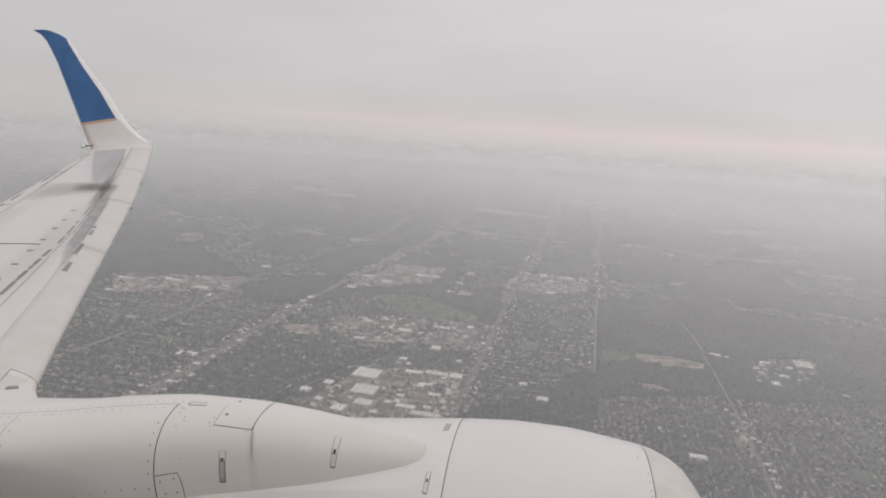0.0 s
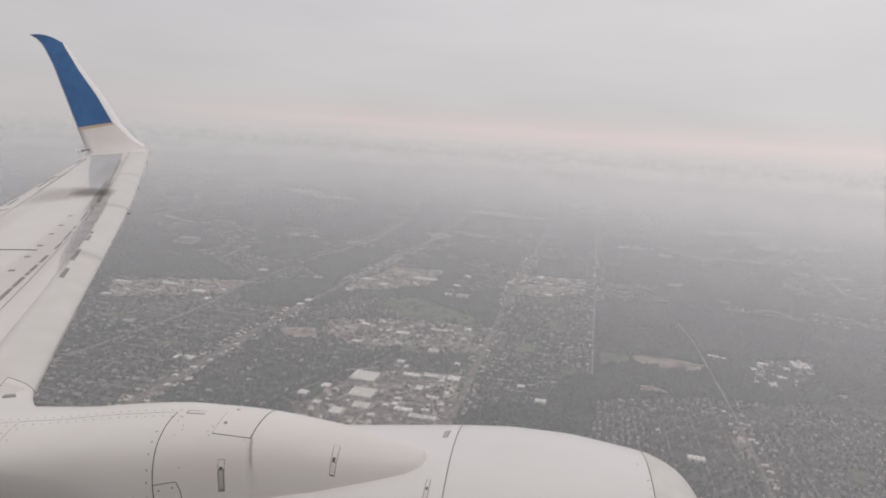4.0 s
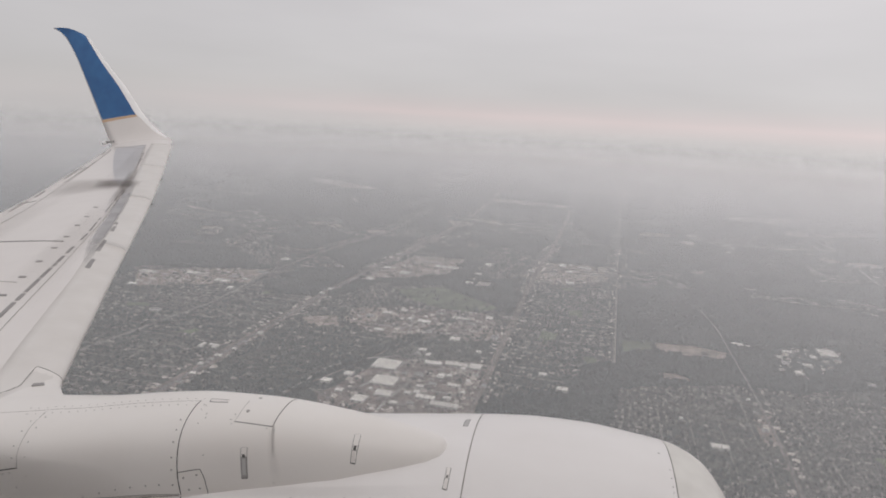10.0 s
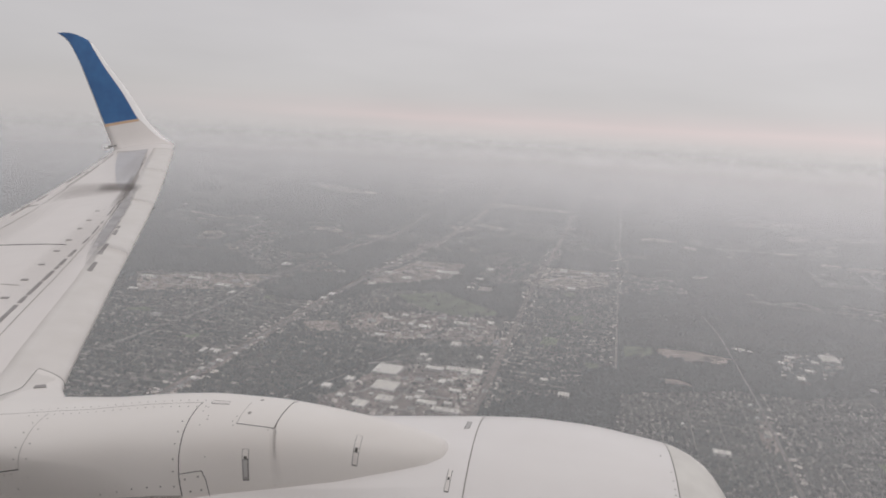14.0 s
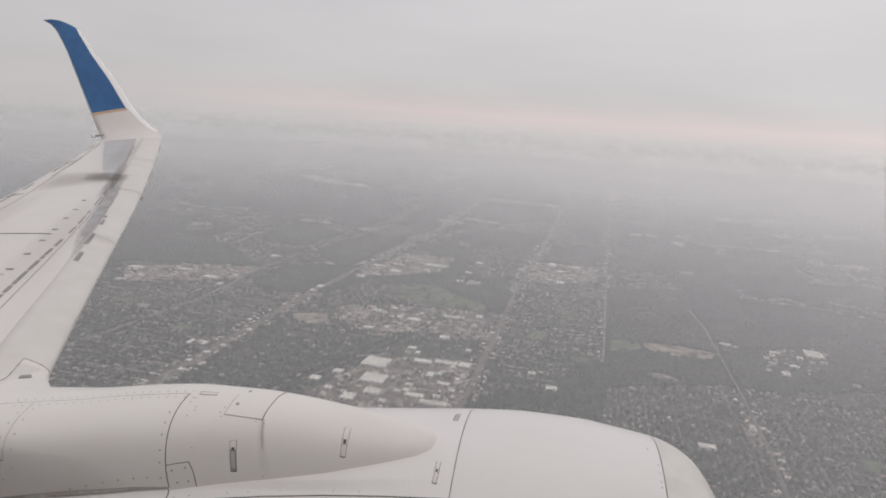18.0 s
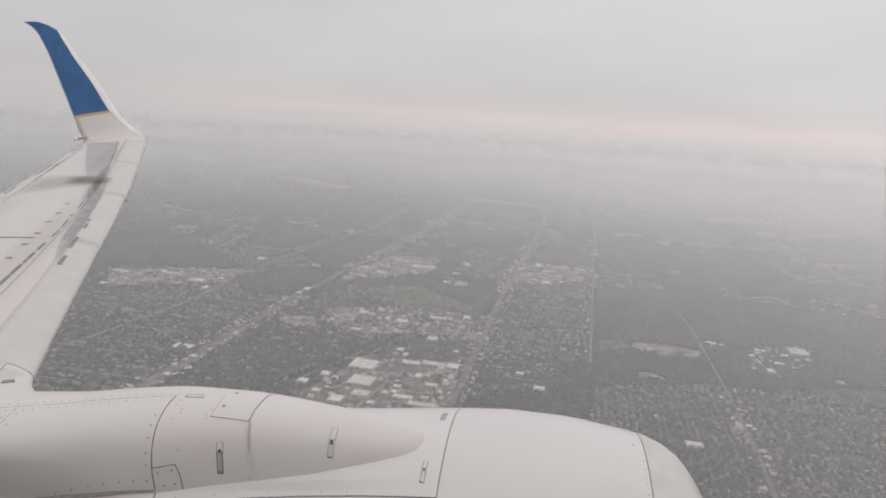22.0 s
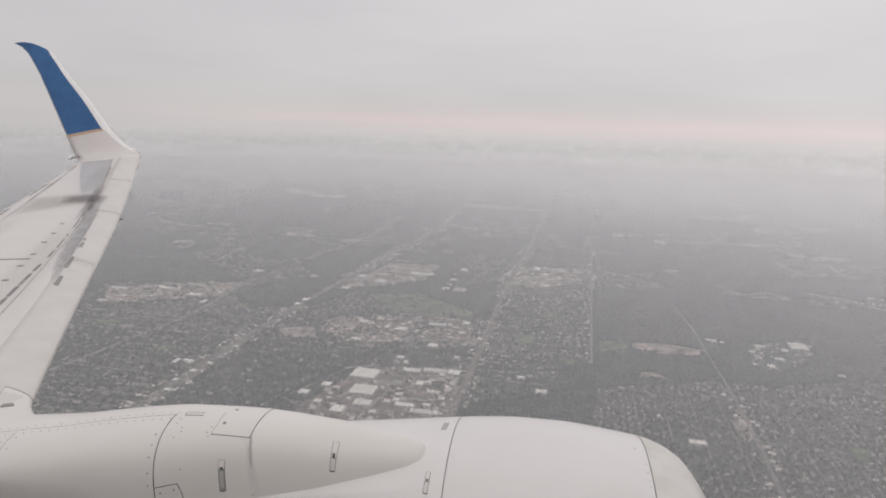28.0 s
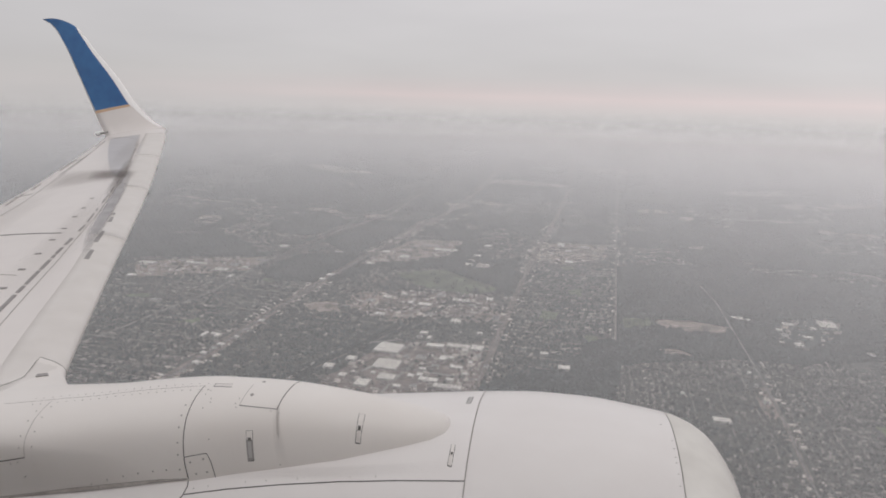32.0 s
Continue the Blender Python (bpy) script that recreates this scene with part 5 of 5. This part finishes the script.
def rivet(surface_at, x, deg, owner, size=1.0):
    p = surface_at(x, deg, 0.0)
    u, w = surface_at(x + 0.01, deg, 0.0) - p, surface_at(x, deg + (2 if deg >= 0 else -2), 0.0) - p
    nrm = u.cross(w).normalized()
    centre = Vector((x, FAIR_Y if surface_at is fairing else AXIS_Y, -1.7 if surface_at is fairing else AXIS_Z))
    if nrm.dot(p - centre) < 0:
        nrm = -nrm
    m = Matrix.Translation(p) @ nrm.to_track_quat("Z", "Y").to_matrix().to_4x4() @ Matrix.Diagonal((size, size, 1, 1))
    part("rivet", rivet_me, owner, "", m)


for i in range(22):
    x = -2.70 + 0.046 * i
    base = lerp(x, [-2.67, -2.518, -2.234, -1.9], [76.7, 79.4, 80.9, 80.3])
    rivet(fairing, x, base + 4.5, pylon, 0.8)
    rivet(fairing, x + 0.03, base - 5.5, pylon, 0.8)
for d in (-4, 4.4, 14.6, 29.5, 42, 54):
    rivet(fairing, -1.772, d, pylon)
for x, d in ((-2.25, -14.5), (-2.16, -11.5), (-2.07, -9), (-1.99, -7), (-1.91, -5.5), (-1.84, -4.5), (-2.34, -17.5), (-2.43, -20.5), (-2.52, -24)):
    rivet(fairing, x, d, pylon)
for x, d in ((-1.68, 50), (-1.66, 62), (-1.655, 57), (-1.7, 68), (-1.69, 74), (-1.52, 62), (-1.53, 55), (-1.52, 50), (-1.35, 46), (-1.31, 44), (-1.624, 16.6), (-1.30, -4.5)):
    rivet(fairing, x, d, pylon, 0.75)
for x, d in ((-1.717, -0.3), (-1.655, 0.8), (-1.696, -6.5), (-1.645, -6)):
    rivet(fairing, x, d, pylon, 1.2)
for x, d in ((-2.60, 8), (-2.53, 10), (-2.60, 24), (-2.53, 30), (-2.60, 45), (-2.535, 50), (-2.60, 60), (-2.54, 66), (-2.62, -4), (-2.66, -5), (-2.53, -5), (-2.6, -12)):
    rivet(fairing, x, d, pylon, 0.9)
for d in (7, 11, 14.6, 16.8, 21, 25, 29):
    rivet(cowl, 0.483, d, nacelle, 0.6)
rivet(cowl, 0.448, -1.5, nacelle, 0.9)
for x, d in ((-1.70, 36.5), (-1.63, 35.5), (-1.45, 33.6), (-1.35, 32.8), (-1.2, 31.6), (-0.95, 30.4), (-0.83, 30)):
    rivet(cowl, x, d, nacelle, 0.7)
for x, d in ((-1.46, 90), (-1.469, 67.7)):
    rivet(fairing, x, d, pylon, 2.2)

# ---- wing ----
WING_Y = [1.0, 3.45, 3.62, 4.12, 4.72, 5.32, 6.18, 7.08, 8.58, 10.18, 12.17, 13.71, 15.42]
WING_Z = [-1.66, -1.503, -1.478, -1.46, -1.424, -1.388, -1.332, -1.283, -1.18, -1.04, -0.815, -0.615, -0.371]


def wing_at(y, s, off=0.0, under=False):
    """On the wing: y outboard, s from the leading edge (0) to the trailing edge (1)."""
    z0 = smooth_lerp(y, WING_Y, WING_Z, 0.5 if 3.6 < y < 14.6 else 0.0)
    c = lerp(y, [1, 8.4, 15.4], [3.27, 2.4, 1.6])
    drop = lerp(y, [2, 8.4, 11.6, 15.4], [0.035, 0.030, 0.035, 0.065])
    th = 0.5 * (0.2969 * s ** 0.5 - 0.126 * s - 0.3516 * s * s + 0.2843 * s ** 3 - 0.1015 * s ** 4)
    return Vector((-1.074 - 0.566 * y + lerp(y, [5.0, 10.0, 15.4], [0.0, 0.045, 0.055]) - c * s, y, z0 - drop * c * s - 0.012 * c + (-0.8 * th * c if under else th * c) + off))


S_UP = [0, 0.0015, 0.005, 0.01, 0.018, 0.03, 0.05, 0.08, 0.12, 0.18, 0.26, 0.36, 0.48, 0.6, 0.72, 0.84, 0.93, 1.0]


def wing_mesh():
    ys = [2.8 + 12.6 * i / 60 for i in range(61)]
    loop = [(s, False) for s in S_UP] + [(s, True) for s in S_UP[::-1][:-1]]
    verts = [wing_at(y, s, 0, u) for y in ys for s, u in loop]
    faces = grid_faces(len(ys), len(loop), True) + [tuple(range(len(loop)))]
    return mesh_of("wing", verts, faces, WING_GREY, True)


wing = part("wing", wing_mesh(), airliner, "pale grey swept wing with dark-streaked upper skin")


def slat_edge(y):
    return lerp(y, [3.4, 5.1, 6.2, 7.8, 9.9, 13.5, 15.3], [0.125, 0.118, 0.13, 0.15, 0.20, 0.28, 0.3])


def slat(y0, y1):
    """One leading-edge slat: a curved skin with a square trailing step."""
    ys = [y0 + (y1 - y0) * i / 14 for i in range(15)]
    fr = [0, 0.01, 0.03, 0.07, 0.14, 0.25, 0.4, 0.6, 0.8, 1.0]
    verts = []
    for y in ys:
        e = slat_edge(y)
        verts += [wing_at(y, f * e * 0.5, -0.004, True) for f in fr[:0:-1]]
        verts += [wing_at(y, f * e, 0.006) + Vector((0.006 + 0.003 * max(0, y - 4) * (1 - f), 0, 0)) for f in fr]
        verts.append(wing_at(y, e, -0.004))
    n = len(fr) * 2
    faces = grid_faces(len(ys), n) + [tuple(range(n)), tuple(reversed(range((len(ys) - 1) * n, len(ys) * n)))]
    return mesh_of("slat", verts, faces, SLAT_METAL, True)


for y0, y1 in ((2.85, 6.36), (6.36, 9.16), (9.16, 11.96), (11.96, 14.6)):
    part("slat", slat(y0, y1), wing, "satin grey leading-edge slat")

for pts, r, mat in (
    ([(3.1, 0.2), (4.54, 0.195), (5.2, 0.19), (7.4, 0.19), (9.7, 0.225), (13.5, 0.30)], 0.004, FAINT),
    ([(6.5, 0.80), (6.46, 0.62), (6.4, 0.44), (6.36, 0.28)], 0.006, SEAM),
    ([(3.2, 0.79), (7.5, 0.81), (8.5, 0.81), (10.02, 0.85), (11.82, 0.86), (14.56, 0.92)], 0.005, DARK_GREY),
    ([(9.2, 0.86), (9.1, 0.98)], 0.006, SEAM), ([(12.3, 0.88), (12.2, 0.99)], 0.006, SEAM),
    ([(13.9, 0.36), (14.45, 0.6), (14.8, 0.9)], 0.008, FAINT), ([(11.2, 0.02), (11.3, 0.2), (11.3, 0.36)], 0.004, FAINT),
    ([(4.9, 0.29), (5.0, 0.55), (5.1, 0.8)], 0.004, FAINT)):
    line_on(wing_at, pts, r, mat, wing)
# slots behind the slats, flush drains and spoiler hinges
SLOTS = [(3.95, 4.40), (4.45, 4.62), (4.66, 5.02), (5.06, 5.36), (5.42, 5.52), (5.56, 5.78), (5.88, 6.15), (6.45, 6.75), (6.9, 7.35), (7.5, 7.62), (8.0, 8.6), (8.75, 9.1), (9.4, 10.1),
         (10.5, 10.9), (11.2, 11.8), (12.2, 12.7), (13.1, 13.4)]
for a, b in SLOTS:
    s0, s1 = (lerp(t, [4, 6.7, 8.4, 9.8, 11.7, 13.5], [0.235, 0.205, 0.222, 0.235, 0.262, 0.312]) for t in (a, b))
    w = 0.0065 if a < 6 else 0.0045
    patch_on(wing_at, [(a, s0 - w), (b, s1 - w), (b, s1 + w), (a, s0 + w)], 0.003, DARK_GREY, wing, "slot_cover", "dark slot behind the slat", 3)
for a, b in ((8.0, 8.9), (9.2, 10.2), (10.6, 11.4)):
    s0, s1 = (lerp(t, [8, 9.8, 11.7], [0.195, 0.215, 0.245]) for t in (a, b))
    line_on(wing_at, [(a, s0), (b, s1)], 0.005, DARK_GREY, wing, "slot_cover")
for a, b, s0, s1 in ((8.5, 9.3, 0.93, 0.95), (9.6, 10.1, 0.94, 0.95), (11.2, 12.3, 0.955, 0.965), (13.9, 14.3, 0.96, 0.97), (7.3, 7.9, 0.92, 0.92)):
    line_on(wing_at, [(a, s0), (b, s1)], 0.012, DARK_GREY, wing, "hinge_gap")
for y, s in ((4.56, 0.29), (5.06, 0.29), (5.56, 0.29), (6.08, 0.29), (6.58, 0.29), (7.18, 0.30), (7.68, 0.30), (8.3, 0.31)):
    patch_on(wing_at, [(y - 0.02, s - 0.013), (y + 0.02, s - 0.013), (y + 0.02, s + 0.013), (y - 0.02, s + 0.013)], 0.004, DARK_GREY, wing, "drain_cover", "small dark flush cover", 3)
for a, b, s in ((6.95, 7.2, 0.10), (6.05, 6.5, 0.098), (5.45, 5.75, 0.09), (7.3, 7.42, 0.105)):
    patch_on(wing_at, [(a, s - 0.009), (b, s - 0.007), (b, s + 0.007), (a, s + 0.010)], 0.010, DARK_GREY, wing, "dark_mark", "small dark grey mark on the slat", 3)


def streak(name, ys, lo, hi, material, label, off=0.004, n=14):
    """A mark, stain or worn area between two chord lines."""
    verts = []
    for i in range(n + 1):
        y = ys[0] + (ys[1] - ys[0]) * i / n
        a, b = lo(y), hi(y)
        verts += [wing_at(y, a + (b - a) * j / 8, off + (0.004 if a < 0.2 else 0)) for j in range(9)]
    me = mesh_of(name, verts, grid_faces(n + 1, 9), material, True)
    layer = me.uv_layers.new(name="UVMap")
    for loop, uv in zip(me.loops, layer.uv):
        uv.vector = ((loop.vertex_index // 9) / n, (loop.vertex_index % 9) / 8)
    part(name, me, wing, label)


streak("bare_panel", (9.95, 14.5), lambda y: lerp(y, [9.9, 11.8, 14.1], [0.25, 0.275, 0.36]), lambda y: lerp(y, [9.95, 10.2, 14.8], [0.27, 0.34, 0.87]), BARE_METAL, "bare grey metal panel inboard of the winglet")
streak("worn_band", (5.4, 10.2), lambda y: lerp(y, [5.4, 7.5, 8.6, 10.2], [0.09, 0.11, 0.12, 0.155]), lambda y: lerp(y, [5.4, 6.3, 7.46, 8.8, 9.6], [0.112, 0.165, 0.185, 0.21, 0.225]), WORN_FILM, "worn grey band behind the slat", 0.011)
film_on(wing_at, [(9.84, 0.13), (10.42, 0.13), (10.66, 0.56), (9.70, 0.50)], STREAK_FILM, wing, "dark_streak", "dark streak from the slot", 0.012, 12)
film_on(wing_at, [(9.7, 0.12), (10.5, 0.12), (11.1, 0.95), (9.1, 0.88)], PALE_STREAK_FILM, wing, "dark_streak", "pale streak widening across the wing", 0.009, 12)
for k in range(13):
    y = 11.2 + 0.26 * k
    c = lerp(y, [9.9, 11.8, 14.1, 14.6], [0.25, 0.275, 0.36, 0.385]) - 0.004
    patch_on(wing_at, [(y, c - 0.006), (y + 0.15, c - 0.003), (y + 0.15, c + 0.006), (y, c + 0.004)], 0.006, DARK_GREY, wing, "slot_cover", "dark slot along the bare panel", 3)
line_on(wing_at, [(14.42, 0.37), (14.5, 0.6), (14.5, 0.86)], 0.008, DARK_GREY, wing)
line_on(wing_at, [(12.55, 0.06), (12.6, 0.28), (12.65, 0.62)], 0.005, DARK_GREY, wing)
line_on(wing_at, [(10.7, 0.88), (12.2, 0.885), (14.4, 0.90)], 0.008, DARK_GREY, wing)
streak("dark_streak", (8.4, 11.4), lambda y: lerp(y, [8.4, 11.4], [0.17, 0.21]), lambda y: lerp(y, [8.4, 11.4], [0.26, 0.31]), STREAK_FILM, "soft dark band along the slot", 0.011)
streak("grime_streak", (4.2, 8.8), lambda y: 0.14, lambda y: 0.34, GRIME_FILM, "brownish grime behind the slat", 0.007)
streak("grime_streak", (10.4, 14.2), lambda y: 0.2, lambda y: 0.5, GRIME_FILM, "brownish grime near the wing tip", 0.012)
streak("grime_streak", (5.0, 9.4), lambda y: 0.6, lambda y: 1.0, GRIME_FILM, "brownish grime along the spoilers", 0.007)
for y in (9.04, 11.04, 13.7):
    p = wing_at(y, 0.0)
    part("drain_mast", tube("drain_mast", [p + Vector((-0.02, 0, -0.01)), p + Vector((0.035, 0.005, 0.0)), p + Vector((0.06, 0.01, 0.005))], 0.009, SEAM, 8), wing, "small dark stub on the leading edge")


# ---- winglet ----
LEAD = [(0.0, -9.63, 15.22, -0.405), (0.05, -9.72, 15.40, -0.372), (0.1, -10.08, 15.5, -0.22), (0.22, -10.42, 15.56, 0.07), (0.34, -10.63, 15.6, 0.29), (0.5, -11.09, 15.7, 0.92), (0.72, -11.70, 15.8, 1.60), (0.95, -12.14, 15.9, 2.14), (1.0, -12.31, 15.93, 2.235)]
TRAIL = [(0.0, -11.30, 15.22, -0.535), (0.05, -11.40, 15.38, -0.485), (0.15, -11.55, 15.47, -0.32), (0.325, -11.80, 15.6, 0.105), (0.53, -12.13, 15.7, 0.845), (0.78, -12.48, 15.8, 1.63), (0.88, -12.66, 15.86, 1.92), (0.94, -12.84, 15.91, 2.20), (0.97, -12.98, 15.94, 2.33), (1.0, -13.24, 15.97, 2.43)]


def rail_point(table, u):
    us = [r[0] for r in table]
    w = min(0.025, u, 1 - u)
    return Vector([smooth_lerp(u, us, [r[k] for r in table], w) for k in (1, 2, 3)])


def winglet_at(u, s, off=0.0):
    """On the winglet's inboard face (off > 0 towards the cabin): u up from the wing, s from the leading edge back."""
    a, b = rail_point(LEAD, u), rail_point(TRAIL, u)
    up = (rail_point(LEAD, min(1, u + 0.03)) + rail_point(TRAIL, min(1, u + 0.03)) - rail_point(LEAD, max(0, u - 0.03)) - rail_point(TRAIL, max(0, u - 0.03))).normalized()
    nrm = (b - a).cross(up).normalized()
    if nrm.y > 0:
        nrm = -nrm
    arch = 0.07 * math.sin(math.pi * s) * max(0.0, (u - 0.9) / 0.1) ** 2
    return a.lerp(b, s) + nrm * off + Vector((0, 0, arch))


def thick(u, s):
    c = (rail_point(LEAD, u) - rail_point(TRAIL, u)).length
    return 0.5 * 0.8 * c * (0.2969 * s ** 0.5 - 0.126 * s - 0.3516 * s * s + 0.2843 * s ** 3 - 0.1015 * s ** 4) + 0.002


def winglet_mesh():
    us = [i / 28 for i in range(29)]
    fr = [0, 0.01, 0.04, 0.1, 0.2, 0.35, 0.5, 0.7, 0.85, 1.0]
    loop = [(s, 1) for s in fr] + [(s, -1) for s in fr[::-1][:-1]]
    verts = [winglet_at(u, s, k * thick(u, s)) for u in us for s, k in loop]
    n = len(loop)
    faces = grid_faces(len(us), n, True) + [tuple(range((len(us) - 1) * n, len(us) * n)), tuple(reversed(range(n)))]
    me = mesh_of("winglet", verts, faces, WING_GREY, True)
    bm = bmesh.new()
    bm.from_mesh(me)
    bmesh.ops.recalc_face_normals(bm, faces=bm.faces)
    bm.to_mesh(me)
    bm.free()
    return me


winglet = part("winglet", winglet_mesh(), airliner, "tall upswept winglet, blue above and white below")


def livery(name, u0, u1, s0, s1, material, label):
    verts = []
    for i in range(25):
        u = u0 + (u1 - u0) * i / 24
        for j in range(13):
            s = s0(u) + (s1(u) - s0(u)) * j / 12
            verts.append(winglet_at(u, s, thick(u, s) + 0.004))
    part(name, mesh_of(name, verts, grid_faces(25, 13), material, True), winglet, label)


def blue_front(u):
    return lerp(u, [0.3, 0.7, 0.93, 0.96, 1.0], [0.15, 0.15, 0.12, 0.05, 0.0])


livery("blue_field", 0.322, 0.998, blue_front, lambda u: 0.968, BLUE, "royal blue painted field")
livery("gold_stripe", 0.296, 0.3215, blue_front, lambda u: 0.985, GOLD, "thin gold-orange stripe")
# white border strip; the edge's bright highlight is painted in as lighter colour
livery("leading_edge_strip", 0.06, 0.985, lambda u: 0.002, lambda u: lerp(u, [0.06, 0.25, 0.3], [0.07, 0.10, 0.12]) if u < 0.3 else blue_front(u) - 0.003, EDGE_WHITE, "white leading-edge strip, brightened as a painted highlight")
lamp_body = part("tip_fairing", tube("tip_fairing", [(-11.46, 15.26, -0.452), (-11.52, 15.25, -0.457), (-11.56, 15.25, -0.46)], 0.04, EDGE_WHITE, 10), winglet, "white rounded tail of the wing tip")
part("navigation_lamp", tube("navigation_lamp", [(-11.26, 15.28, -0.42), (-11.38, 15.27, -0.435), (-11.465, 15.255, -0.445)], 0.022, DARK_GREY, 10), lamp_body, "dark unlit lamp housing")

# ---- slat end: a smooth flare that carries the slat's inboard end down into the fairing ----
def slat_end(q):
    """Round the slat's end section: 0 aft on its upper skin, 1 the nose, beyond 1 the underside."""
    if q <= 1:
        return wing_at(3.405, 0.056 * (1 - q) ** 1.8, 0.009) + Vector((0.006, 0, 0))
    return wing_at(3.405, 0.10 * (q - 1) ** 1.5, -0.006, True) + Vector((0.006, 0, 0))


def flare(q, t, off=0.0):
    """On the flare: q round the section, t from the slat's end (0) to the fairing (1)."""
    x, deg = lerp(q, [0, 0.5, 1, 1.4], [-3.10, -2.90, -2.56, -2.48]), lerp(q, [0, 0.5, 1, 1.4], [84, 84, 92, 104])
    a, b = slat_end(q), fairing(x, deg, -0.003)
    ta = Vector((0.02 + 0.08 * min(q, 1) ** 3, -0.24, 0.0))
    tb = (fairing(x + 0.10, deg - 14, 0.001) - b) * 1.1
    h = ((2 * t - 3) * t * t + 1, t * (1 - t) ** 2, (3 - 2 * t) * t * t, t * t * (t - 1))
    return h[0] * a + h[1] * ta + h[2] * b + h[3] * tb + Vector((0, -0.5, 0.87)) * off


def flare_mesh():
    qs, ts = [1.4 * i / 28 for i in range(29)], [j / 14 for j in range(15)]
    return mesh_of("slat_end_fairing", [flare(q, t) for q in qs for t in ts], grid_faces(29, 15), WHITE, True)


cap = part("slat_end_fairing", flare_mesh(), wing, "white flared fairing at the slat's inboard end")
part("panel_gap", tube("panel_gap", [wing_at(y, z, 0.010) for y, z in ((2.96, 0.106), (3.0, 0.096), (3.06, 0.080), (3.14, 0.0635), (3.24, 0.060), (3.32, 0.058), (3.37, 0.0565))] + [slat_end(1.25 * i / 30) + Vector((0.002, 0, 0.001)) for i in range(31)], 0.0012, SEAM), cap)
patch_on(flare, [(0.46, 0.37), (0.60, 0.31), (0.66, 0.36), (0.50, 0.42)], 0.007, DARK_GREY, cap, "dark_mark", "small dark grey mark", 6)


# ---- fuselage skin behind the window, unseen, blocks sky light from the fairing ----
def fuselage_mesh():
    verts, n, xs = [], 48, [-15, -10, -6, -3, -1, 0, 1, 3, 6, 9]
    for x in xs:
        for k in range(n):
            a = 2 * math.pi * k / n
            verts.append((x, -2.05 + 1.88 * math.cos(a), -0.15 + 1.95 * math.sin(a)))
    faces = grid_faces(len(xs), n, True) + [tuple(range(n)), tuple(reversed(range((len(xs) - 1) * n, len(xs) * n)))]
    me = mesh_of("fuselage", verts, faces, WHITE, True)
    return me


fuselage = part("fuselage", fuselage_mesh(), airliner, "white fuselage side")


# unseen lower skin, added in grey to cut light bounced onto the fairing
def belly_mesh():
    xs, degs = [-15, -10, -6, -3, -1, 0, 1, 3, 6, 9], [-160 + 6.25 * k for k in range(25)]
    verts = [(x, -2.05 + 1.885 * math.cos(radians(d)), -0.15 + 1.955 * math.sin(radians(d))) for x in xs for d in degs]
    return mesh_of("unseen_belly", verts, grid_faces(len(xs), len(degs)), BELLY, True)


part("unseen_belly", belly_mesh(), fuselage, "unseen mid-grey belly, added to dim the fairing")
